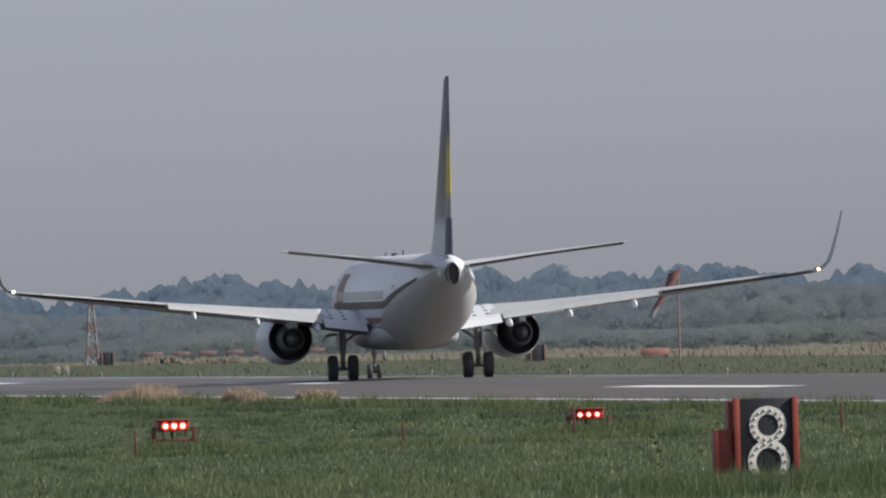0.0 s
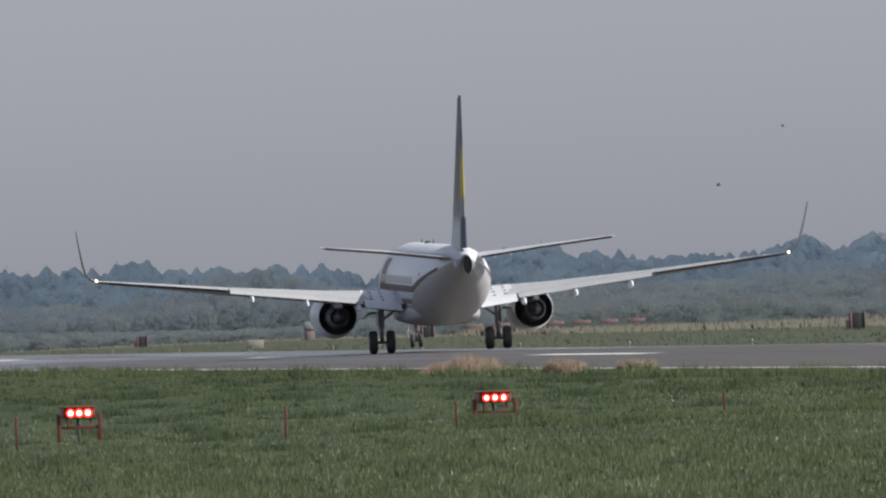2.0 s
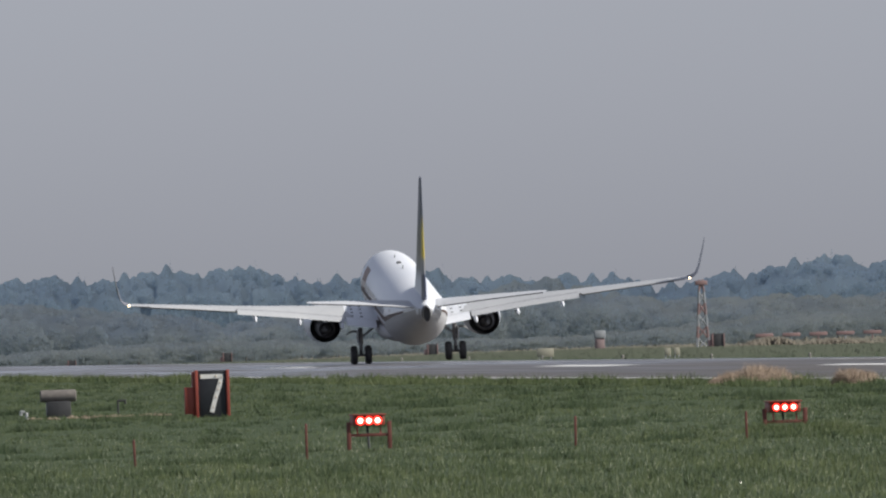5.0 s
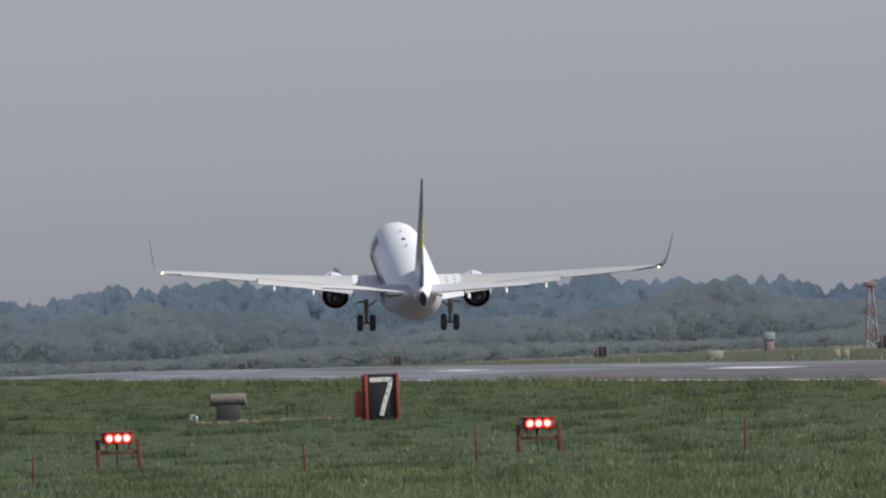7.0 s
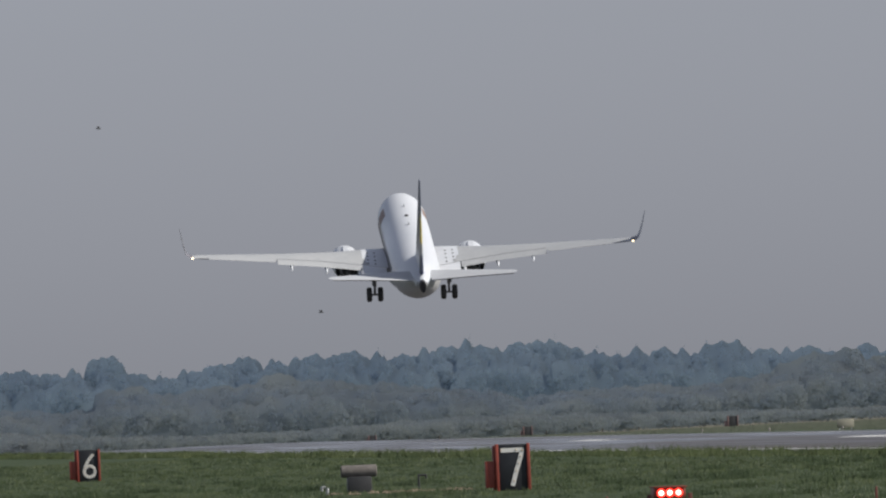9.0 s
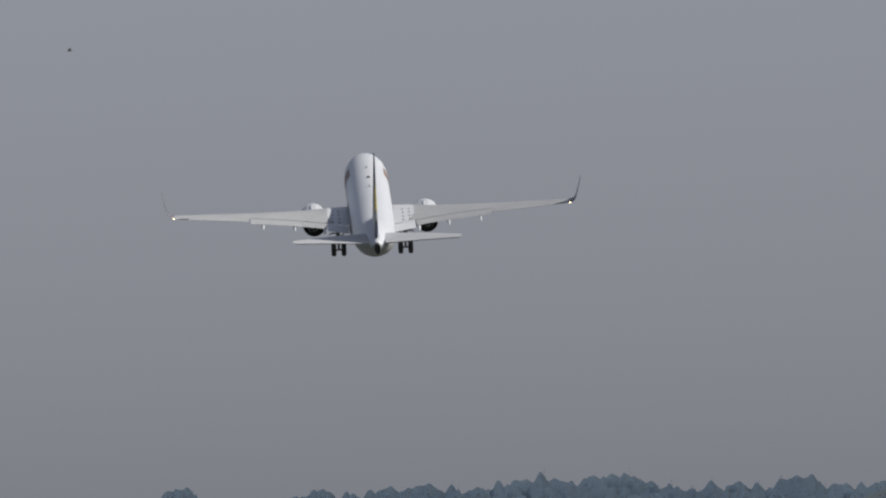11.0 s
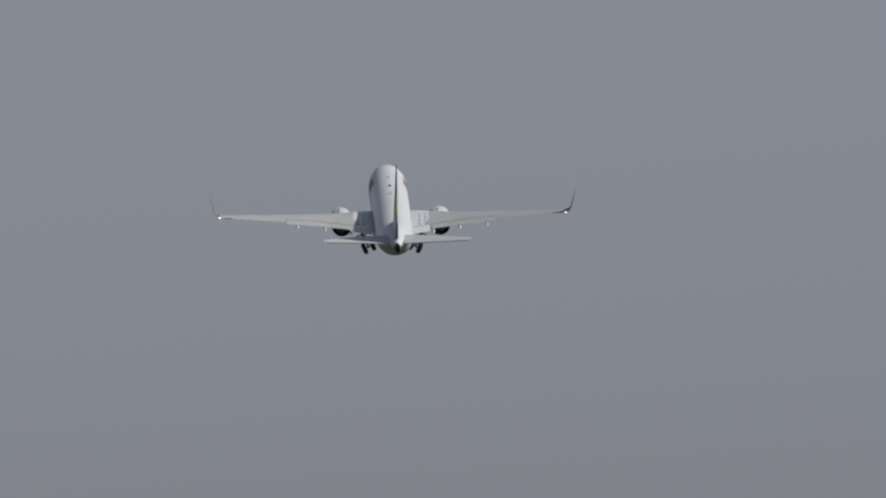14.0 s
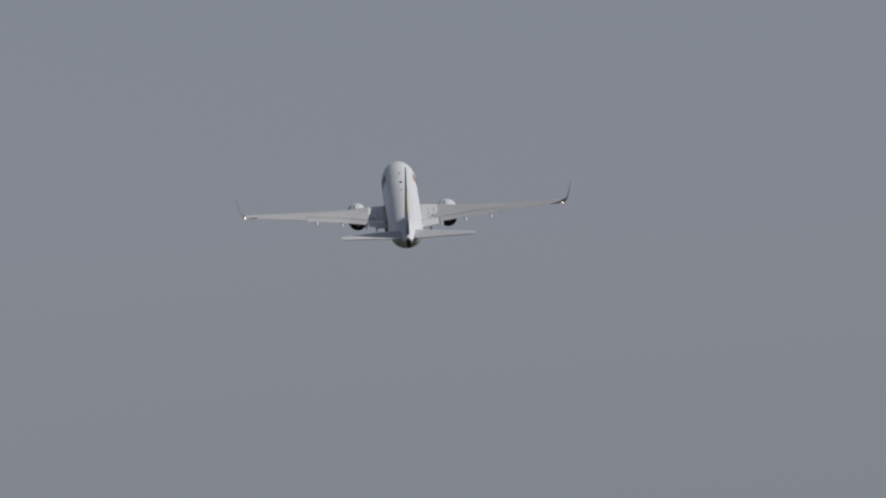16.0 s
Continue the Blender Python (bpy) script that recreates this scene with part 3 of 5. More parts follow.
# ---- the airliner: x to its right, y ahead, z up, its origin on the ground between the main wheels ----
BODY = [  # station, half width, top, bottom
    (19.60, 0.06, 2.82, 2.70), (19.35, 0.42, 3.18, 2.36), (18.9, 0.75, 3.55, 2.08), (18.2, 1.08, 3.98, 1.82), (17.3, 1.40, 4.62, 1.58),
    (16.3, 1.66, 5.02, 1.40), (15.0, 1.82, 5.22, 1.29), (13.5, 1.88, 5.27, 1.35), (9.0, 1.88, 5.27, 1.35), (4.0, 1.88, 5.27, 1.35),
    (-1.0, 1.88, 5.27, 1.35), (-5.0, 1.88, 5.27, 1.36), (-7.0, 1.87, 5.27, 1.43), (-9.0, 1.84, 5.27, 1.66), (-11.0, 1.72, 5.26, 2.02),
    (-13.0, 1.48, 5.24, 2.56), (-15.0, 1.13, 5.19, 3.16), (-16.6, 0.80, 5.10, 3.66), (-17.6, 0.53, 5.00, 3.96), (-18.2, 0.25, 4.88, 4.06)]


def body_at(y):
    for (y0, w0, t0, b0), (y1, w1, t1, b1) in zip(BODY, BODY[1:]):
        if y0 >= y >= y1:
            s = (y0 - y) / (y0 - y1)
            return w0 + s * (w1 - w0), t0 + s * (t1 - t0), b0 + s * (b1 - b0)
    return BODY[-1][1:]


def side_patch(bm, y0, y1, z_of, side, steps=14, off=0.012):
    """A painted band on the fuselage side between the heights z_of(y) = (low, high)."""
    cols = []
    for i in range(steps + 1):
        y = y0 + (y1 - y0) * i / steps
        w, top, bot = body_at(y)
        c, hh = (top + bot) / 2, (top - bot) / 2
        lo, hi = z_of(y)
        col = []
        for k in range(5):
            z = min(max(lo + (hi - lo) * k / 4, bot + 0.02), top - 0.02)
            s = max(-1, min(1, (z - c) / hh))
            col.append(bm.verts.new((side * (w * math.sqrt(1 - s * s) + off), y, z)))
        cols.append(col)
    for a, b in zip(cols, cols[1:]):
        for k in range(4):
            bm.faces.new((a[k], a[k + 1], b[k + 1], b[k]))


def wing_line(x):
    """Leading edge, trailing edge, height and thickness of the wing at span x."""
    if x < 5.6:
        s = (x - 1.5) / 4.1
        le, te = 6.0 - 2.6 * s, -2.0 + 0.5 * s
    else:
        s = (x - 5.6) / 11.3
        le, te = 3.4 - 5.45 * s, -1.5 - 2.1 * s
    z = 2.35 + (x - 1.5) * 0.137 - 0.00135 * (x - 1.5) ** 2
    return le, te, z, 0.135 - 0.035 * (x - 1.5) / 15.4


ROOT = (1.5, 0.0, 2.35)


def build_wing(plane, side):
    def rel(pts):
        return [(side * (p[0] - ROOT[0]), p[1], p[2] - ROOT[2]) for p in pts]

    def cut(x, back, camber=0.014):
        le, te, z, th = wing_line(x)
        wash = math.tan(radians(2.2 * smooth(3.0, 10.0, x)))   # the outer wing is twisted nose down
        pts = foil(x, le, te + back, z, th * (le - te) / (le - te - back), camber=camber if x < 10 else 0.0)
        return rel([(p[0], p[1], p[2] - (p[1] - te) * wash) for p in pts])

    # the fixed wing, shorter where the flaps and aileron have their place
    bm = bmesh.new()
    loft(bm, [cut(x, b) for x, b in ((1.3, 1.5), (1.9, 1.5), (3.78, 1.35), (5.6, 1.25), (8.0, 1.05), (10.4, 0.85), (13.2, 0.60), (15.6, 0.45), (16.2, 0.3), (16.9, 0.0))])
    wing = part("wing", bm, WING_GREY, plane, "swept light grey wing", (side * ROOT[0], ROOT[1], ROOT[2]))

    # white inboard panel on the upper side, with small dark vents
    bm = bmesh.new()
    rows = []
    for x in (1.75, 2.4, 3.1, 3.72):
        pts = cut(x, 1.45)
        rows.append([bm.verts.new((p[0], p[1], p[2] + 0.012)) for p in pts[2:10]])
    for a, b in zip(rows, rows[1:]):
        for k in range(len(a) - 1):
            bm.faces.new((a[k], a[k + 1], b[k + 1], b[k]))
    part("wing_root_panel", bm, WHITE, wing, "white painted wing root panel")
    for x in (2.75, 3.3):
        pts = cut(x, 1.45)
        for k, f in ((4, 0.4), (5, 0.3), (6, 0.3), (7, 0.4)):
            p = Vector(pts[k]).lerp(Vector(pts[k + 1]), f)
            bm = bmesh.new()
            box(bm, (p.x - 0.07, p.y - 0.15, p.z - 0.06), (p.x + 0.07, p.y + 0.15, p.z + 0.022), 0.01)
            part("vent", bm, DARK_GREY, wing)

    def trailing(name, x0, x1, length, angle, gap, sink, material, label):
        rings = []
        for x in (x0, (x0 + x1) / 2, x1):
            le, te, z, th = wing_line(x)
            y0 = te + length - gap
            pts = []
            for px, py, pz in foil(x, 0, -length, 0, 0.13, n=7, camber=0.03):
                c, s = math.cos(radians(angle)), math.sin(radians(angle))
                pts.append((px, y0 + py * c + pz * s * 0, z - sink + py * s + pz))
            rings.append(rel(pts))
        bm = bmesh.new()
        loft(bm, rings)
        return part(name, bm, material, wing, label)

    trailing("inboard_flap", 1.95, 3.74, 1.5, 12, 0.22, 0.02, WHITE, "lowered white inboard flap")
    trailing("outboard_flap", 3.82, 10.35, 1.22, 8, 0.05, 0.015, WING_GREY, "lowered light grey outboard flap")
    trailing("aileron", 10.5, 15.7, 0.62, 2, 0.02, 0.0, WING_GREY, "grey aileron")
    # dark strip: shade below the outer trailing edge, put into colour
    bm = bmesh.new()
    rings = []
    for x in (10.5, 13.2, 15.7, 16.7):
        le, te, z, th = wing_line(x)
        k = 0.07 if x > 16 else 0.12
        rings.append(rel([(x, te + 0.60, z - k - 0.02), (x, te + 0.50, z - k), (x, te - 0.012, z - 0.012), (x, te + 0.3, z - 0.006)]))
    loft(bm, rings)
    part("shade_edge", bm, DARK_GREY, wing, "dark strip for the shade under the trailing edge")
    # dark gap ahead of the outboard flap
    bm = bmesh.new()
    rings = []
    for x in (3.82, 7.0, 10.35):
        le, te, z, th = wing_line(x)
        y = te + 1.12
        rings.append(rel([(x, y + 0.02, z + 0.058), (x, y - 0.10, z + 0.052), (x, y - 0.16, z - 0.05), (x, y + 0.1, z - 0.05)]))
    loft(bm, rings)
    part("flap_cove", bm, GEAR_GREY, wing, "dark gap before the flap")
    for x, r, l in ((4.05, 0.14, 2.5), (6.6, 0.14, 2.3), (9.3, 0.13, 2.0)):
        le, te, z, th = wing_line(x)
        bm = bmesh.new()
        rings = []
        for s, k in ((0, 0.05), (0.15, 0.6), (0.4, 1.0), (0.7, 0.85), (0.92, 0.4), (1, 0.05)):
            rings.append(rel(ring((x, te + l * 0.62 - s * l, z - 0.20 - 0.30 * s), r * k, r * 1.5 * k, 12)))
        loft(bm, rings)
        part("flap_track_fairing", bm, WHITE, wing, "small white flap track fairing")

    # blended winglet
    bm = bmesh.new()
    le, te, z, th = wing_line(16.9)
    rings = []
    for dx, dz, dl, chord, k in ((0.0, 0, 0, le - te, 0.10), (0.30, 0.10, 0.25, 1.45, 0.10), (0.52, 0.34, 0.52, 1.30, 0.09), (0.66, 0.75, 0.85, 1.12, 0.09),
                                 (0.86, 1.68, 1.55, 0.78, 0.08), (1.00, 2.48, 2.12, 0.50, 0.08)):
        lean = min(1.0, dz / 0.5)
        pts = []
        for px, py, pz in foil(0, 0, -chord, 0, k, n=7, camber=0.0):
            pts.append((16.9 + dx - pz * lean, le - dl + py, z + dz + pz * (1 - lean)))
        rings.append(rel(pts))
    loft(bm, rings)
    part("winglet", bm, WINGLET, wing, "tall grey blended winglet")
    bm = bmesh.new()
    bmesh.ops.create_uvsphere(bm, u_segments=10, v_segments=6, radius=0.065, matrix=Matrix.Translation(rel([(16.95, te - 0.03, z + 0.03)])[0]))
    part("position_light", bm, LAMP_WHITE, wing, "lit white position light")
    return wing


def build_engine(plane, side):
    c = (side * 4.83, 0.0, 1.87)

    def at(y):
        return 1.2 + (y - 2.3) * 0.98

    bm = bmesh.new()
    prof = [(8.25, 0.80), (8.42, 0.90), (8.36, 0.99), (8.0, 1.06), (7.2, 1.12), (6.2, 1.14), (5.2, 1.10), (4.2, 1.01), (3.5, 0.93)]
    loft(bm, [ring((c[0], at(y), c[2]), r, r * 0.97, 40) for y, r in prof], close=False)
    eng = part("engine_nacelle", bm, WHITE, plane, "white engine nacelle under the wing")
    bm = bmesh.new()
    loft(bm, [ring((c[0], at(y), c[2]), r, r * 0.975, 40) for y, r in ((3.52, 0.932), (3.47, 0.925), (3.5, 0.90), (4.1, 0.90), (4.8, 0.88))], close=False)
    part("fan_duct", bm, SOOT, eng, "dark lining of the fan duct")
    bm = bmesh.new()
    loft(bm, [ring((c[0], at(y), c[2]), r, r, 32) for y, r in ((4.8, 0.88), (4.75, 0.60), (4.2, 0.62), (3.4, 0.60), (2.7, 0.52), (2.3, 0.46), (2.3, 0.43), (2.7, 0.42))])
    part("core_nozzle", bm, SOOT, eng, "dark burnt core nozzle")
    bm = bmesh.new()
    loft(bm, [ring((c[0], at(y), c[2]), r, r, 24) for y, r in ((2.75, 0.34), (2.3, 0.27), (1.9, 0.15), (1.6, 0.04))])
    part("exhaust_plug", bm, SOOT, eng)
    bm = bmesh.new()
    loft(bm, [ring((c[0], at(y), c[2]), r, r, 32) for y, r in ((7.5, 0.88), (7.45, 0.3), (7.9, 0.05))])
    part("fan", bm, SOOT, eng)
    bm = bmesh.new()
    rings = []
    for y, w, lo, hi in ((7.4, 0.06, 2.90, 3.01), (6.4, 0.18, 2.75, 3.07), (4.6, 0.22, 2.45, 2.97), (3.0, 0.22, 2.25, 2.70), (1.4, 0.12, 2.35, 2.60)):
        rings.append([(c[0] - w, at(y), lo), (c[0] + w, at(y), lo), (c[0] + w, at(y), hi), (c[0] - w, at(y), hi)])
    loft(bm, rings)
    part("pylon", bm, WHITE, eng)


def tail_plane(plane, side):
    bm = bmesh.new()
    loft(bm, [flip(foil(x, le, te, z, th, n=7, camber=0), side) for x, le, te, z, th in
              ((0.35, -13.9, -17.0, 4.68, 0.11), (3.6, -16.3, -18.3, 5.09, 0.10), (7.0, -18.9, -19.75, 5.46, 0.09), (7.15, -19.2, -19.75, 5.48, 0.05))])
    st = part("tailplane", bm, TAIL_GREY, plane, "white tailplane")
    bm = bmesh.new()
    lines = ((0.75, -17.03, -17.95, 4.72), (3.6, -18.27, -18.95, 5.09), (6.9, -19.67, -20.12, 5.45))
    loft(bm, [flip(foil(x, le, te, z, 0.14, n=6, camber=0), side) for x, le, te, z in lines])
    elevator = part("elevator", bm, TAIL_GREY, st, "grey elevator")
    # thin dark skin paints the shade on the elevator's underside and edge
    bm = bmesh.new()
    loft(bm, [flip([(x, le + 0.03, z - 0.085), (x, te - 0.015, z - 0.035), (x, te - 0.015, z + 0.03), (x, te, z - 0.022)], side) for x, le, te, z in lines])
    part("shade_skin", bm, DARK_GREY, elevator, "dark skin for the shade under the elevator")


PIVOT = (2.86, 0.0, 1.95)


def wheel(bm_t, bm_r, c, r, w):
    """A tyre and a rim about an axle along x."""
    prof = [(-0.5, 0.55), (-0.5, 0.80), (-0.42, 0.93), (-0.2, 1.0), (0.2, 1.0), (0.42, 0.93), (0.5, 0.80), (0.5, 0.55)]
    loft(bm_t, [ring((c[0] + a * w, c[1], c[2]), r * k, r * k, 26, "x") for a, k in prof])
    loft(bm_r, [ring((c[0] + a * w, c[1], c[2]), r * k, r * k, 18, "x") for a, k in ((-0.52, 0.2), (-0.53, 0.5), (0.53, 0.5), (0.52, 0.2))])


def main_gear(plane, side):
    o = Vector((side * PIVOT[0], PIVOT[1], PIVOT[2]))
    bm = bmesh.new()
    tube(bm, (0, 0, 0.25), (0, 0, -0.75), 0.15, 0.15, 14)
    tube(bm, (0, 0, -0.75), (0, 0, -1.40), 0.10, 0.10, 14)
    tube(bm, (-0.62, 0, -1.40), (0.62, 0, -1.40), 0.075, 0.075, 12)
    tube(bm, (0, -0.14, -0.7), (0, -0.42, -1.05), 0.045, 0.045, 8)
    tube(bm, (0, -0.42, -1.05), (0, -0.12, -1.36), 0.045, 0.045, 8)
    tube(bm, (0, 0, -0.35), (-side * 0.95, 0, 0.35), 0.06, 0.06, 8)
    leg = part("main_gear", bm, GEAR_GREY, plane, "grey main landing gear leg", o)
    for dx in (-0.43, 0.43):
        t, r = bmesh.new(), bmesh.new()
        wheel(t, r, (dx, 0, -1.385), 0.565, 0.40)
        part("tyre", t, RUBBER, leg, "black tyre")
        part("rim", r, GEAR_GREY, leg)
    bm = bmesh.new()
    box(bm, (side * 0.16, -0.45, -0.62), (side * 0.21, 0.45, 0.10), 0.02)
    part("gear_door", bm, WHITE, leg)
    # the small link fairing that stands out on the outer side
    bm = bmesh.new()
    loft(bm, [ring((side * x, 0.1, z), 0.10 * k, 0.07 * k, 8, "x") for x, z, k in ((0.10, 0.02, 0.7), (0.40, 0.06, 1.0), (0.68, 0.0, 0.9), (0.85, -0.20, 0.3))])
    part("door_link", bm, GEAR_GREY, leg)
    return leg


NOSE_PIVOT = (0.0, 15.6, 1.75)


def nose_gear(plane):
    bm = bmesh.new()
    tube(bm, (0, 0, 0.1), (0, 0, -0.75), 0.10, 0.10, 12)
    tube(bm, (0, 0, -0.75), (0, 0, -1.40), 0.065, 0.065, 12)
    tube(bm, (-0.34, 0, -1.40), (0.34, 0, -1.40), 0.05, 0.05, 10)
    tube(bm, (0, 0, -0.4), (0, 0.75, 0.1), 0.05, 0.05, 8)
    leg = part("nose_gear", bm, GEAR_GREY, plane, "grey nose landing gear leg", NOSE_PIVOT)
    for dx in (-0.21, 0.21):
        t, r = bmesh.new(), bmesh.new()
        wheel(t, r, (dx, 0, -1.40), 0.345, 0.20)
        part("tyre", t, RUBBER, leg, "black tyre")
        part("rim", r, GEAR_GREY, leg)
    for s in (-1, 1):
        bm = bmesh.new()
        box(bm, (s * 0.42, -0.3, -0.75), (s * 0.46, 0.9, -0.05), 0.015)
        part("gear_door", bm, WHITE, leg)
    return leg


def belly_line(y):
    """Upper edge of the grey lower body."""
    return 2.30 if y > -4 else 2.30 + (-4 - y) / 13.5 * 2.25


def build_airliner():
    plane = empty("airliner", "white twin-jet airliner with navy and yellow tail fin taking off", "airliner")
    bm = bmesh.new()
    loft(bm, [ring((0, y, (t + b) / 2), w, (t - b) / 2, 44) for y, w, t, b in BODY])
    body = part("fuselage", bm, WHITE, plane, "gloss white fuselage")
    bm = bmesh.new()
    loft(bm, [ring((0, y, z), w, h, 36, power=2.6) for y, z, w, h in
              ((8.6, 1.92, 1.1, 0.42), (7.6, 1.88, 1.60, 0.54), (6.0, 1.86, 1.82, 0.59), (2.0, 1.86, 1.88, 0.60), (-2.0, 1.86, 1.86, 0.59), (-4.2, 1.92, 1.62, 0.53), (-5.8, 2.0, 1.0, 0.40))])
    part("belly_fairing", bm, BELLY, plane, "grey wing to body fairing")
    bm = bmesh.new()
    loft(bm, [ring((0, y, z), w, h, 20) for y, z, w, h in ((-18.10, 4.42, 0.29, 0.45), (-18.5, 4.38, 0.27, 0.46), (-18.75, 4.36, 0.24, 0.44), (-18.6, 4.36, 0.18, 0.36))])
    part("tail_exhaust", bm, DARK_GREY, plane, "dark auxiliary power exhaust")
    # painted bands along the sides, windows, doors
    for s in (-1, 1):
        bm = bmesh.new()
        side_patch(bm, 13.0, -15.0, lambda y: (max(3.02, belly_line(y) + 0.03), max(3.02, belly_line(y) + 0.03) + max(0.10, 0.32 - 0.03 * max(0, -8 - y))), s, steps=30, off=0.026)
        part("dark_stripe", bm, TAUPE, body, "taupe stripe along the windows")
        bm = bmesh.new()
        side_patch(bm, 12.0, -6.0, lambda y: (2.42, 2.66), s)
        part("tan_stripe", bm, TAN, body, "thin tan stripe")
        bm = bmesh.new()
        side_patch(bm, 12.6, 9.6, lambda y: (3.34, 4.55), s, off=0.010)
        part("tan_panel", bm, TAN, body, "tan panel ahead of the wing")
        for k in range(34):
            y = 13.2 - 0.62 * k
            bm = bmesh.new()
            side_patch(bm, y, y - 0.26, lambda q: (3.42, 3.78), s, steps=1, off=0.016)
            part("cabin_window", bm, GLASS_DARK, body)
        for y in (14.6, -10.2):
            bm = bmesh.new()
            side_patch(bm, y, y - 0.8, lambda q: (2.62, 4.35), s, steps=2, off=0.007)
            part("cabin_door", bm, BELLY, body, "outlined cabin door")
    # the grey lower body, its upper edge sweeping up towards the tail
    bm = bmesh.new()
    cols = []
    for i in range(29):
        y = 4.0 - 22.1 * i / 28
        w, top, bot = body_at(y)
        c, hh = (top + bot) / 2, (top - bot) / 2
        line = belly_line(y)
        edge = math.asin(max(-0.95, min(0.8, (line - c) / hh)))
        col = []
        for k in range(33):
            a = -math.pi - edge + (math.pi + 2 * edge) * k / 32
            col.append(bm.verts.new(((w + 0.022) * math.cos(a), y, c + (hh + 0.022) * math.sin(a))))
        cols.append(col)
    for a, b in zip(cols, cols[1:]):
        for k in range(32):
            bm.faces.new((a[k], a[k + 1], b[k + 1], b[k]))
    part("lower_body", bm, BELLY, body, "grey painted lower body")
    # aerials and beacon on the spine
    for y, h in ((9.5, 0.20), (2.0, 0.24)):
        bm = bmesh.new()
        loft(bm, [[(-0.02 * k, y + 0.2 * k - d, 5.25 + z), (0.02 * k, y + 0.2 * k - d, 5.25 + z), (0.02 * k, y - 0.2 * k - d, 5.25 + z), (-0.02 * k, y - 0.2 * k - d, 5.25 + z)]
                  for z, k, d in ((0, 1, 0), (h, 0.5, 0.2))])
        part("blade_aerial", bm, DARK_GREY, body)
    bm = bmesh.new()
    loft(bm, [ring((0, 5.5, 5.24 + z), r, r * 1.4, 14, "z") for z, r in ((0, 0.16), (0.08, 0.15), (0.14, 0.08))])
    part("beacon", bm, DARK_GREY, body)
    # fin
    bm = bmesh.new()

    def upright(z, le, te, th):
        return [(p[2], p[1], z) for p in foil(0, le, te, 0, th, n=8, camber=0)]

    loft(bm, [upright(5.0, -9.2, -16.6, 0.055), upright(5.35, -10.4, -16.75, 0.062), upright(6.1, -12.1, -17.0, 0.085)])
    fin_base = part("fin_base", bm, WHITE, plane, "white dorsal fairing of the fin")
    bm = bmesh.new()
    loft(bm, [upright(6.1, -12.1, -17.0, 0.085), upright(9.0, -14.6, -17.6, 0.09), upright(12.3, -17.2, -18.3, 0.09), upright(12.5, -17.6, -18.3, 0.06)])
    part("fin", bm, FIN_FRONT, plane, "fin painted navy towards its tip")
    bm = bmesh.new()
    loft(bm, [upright(5.15, -16.55, -18.05, 0.22), upright(9.0, -17.55, -18.6, 0.15), upright(12.5, -18.25, -18.95, 0.12)])
    part("rudder", bm, FIN_PAINT, plane, "rudder painted navy with a yellow band")
    wings = [build_wing(plane, s) for s in (-1, 1)]
    for s in (-1, 1):
        build_engine(plane, s)
        tail_plane(plane, s)
    legs = [main_gear(plane, s) for s in (-1, 1)]
    return plane, wings, legs, nose_gear(plane)


airliner, wings, main_legs, nose_leg = build_airliner()

# ---- airfield things ----
# paints of the distant things, dulled: haze mixed into the colour
HAZED_RED = surface("hazed_red_paint", (0.22, 0.145, 0.14), (0.28, 0.175, 0.165), 0.7, fine=3, coarse=0.5, bump=0.05)
HAZED_WHITE = surface("hazed_white_paint", (0.26, 0.275, 0.29), (0.33, 0.34, 0.35), 0.7, fine=3, coarse=0.5, bump=0.05)


def ribbon(bm, path, width, depth, closed=False, steps=1):
    """A flat stroke of a sign's figure along a path in x, z, standing proud of y = 0 towards -y."""
    n = len(path)
    left, right = [], []
    for i, (x, z) in enumerate(path):
        a = path[(i - 1) % n] if closed or i else path[i]
        b = path[(i + 1) % n] if closed or i < n - 1 else path[i]
        t = Vector((b[0] - a[0], b[1] - a[1])).normalized()
        k = Vector((-t.y, t.x)) * width / 2
        left.append((x + k.x, z + k.y))
        right.append((x - k.x, z - k.y))
    def vert(p, y):
        return bm.verts.new((p[0], y, p[1]))
    lf, rf = [vert(p, -depth) for p in left], [vert(p, -depth) for p in right]
    lb, rb = [vert(p, 0) for p in left], [vert(p, 0) for p in right]
    for i in range(n if closed else n - 1):
        j = (i + 1) % n
        for q in ((lf[i], lf[j], rf[j], rf[i]), (lf[i], lf[j], lb[j], lb[i]), (rf[i], rf[j], rb[j], rb[i])):
            bm.faces.new(q)


def oval(cx, cz, rx, rz, n=28):
    return [(cx + rx * math.cos(2 * math.pi * i / n), cz + rz * math.sin(2 * math.pi * i / n)) for i in range(n)]


def figure(digit):
    """Strokes of a figure: list of (path, closed), about a sign 0.86 wide with its top at z = 1.32."""
    if digit == "8":
        return [(oval(0.03, 0.912, 0.220, 0.225), True), (oval(0.03, 0.36, 0.255, 0.27), True)]
    if digit == "7":
        return [([(-0.33, 1.15), (0.32, 1.15)], False), ([(0.27, 1.13), (0.20, 0.88), (0.09, 0.56), (-0.03, 0.14)], False)]
    if digit == "6":
        return [([(0.22, 1.12), (0.10, 1.02), (-0.02, 0.86), (-0.13, 0.66), (-0.18, 0.45)], False), (oval(0.04, 0.42, 0.225, 0.23), True)]
    return []


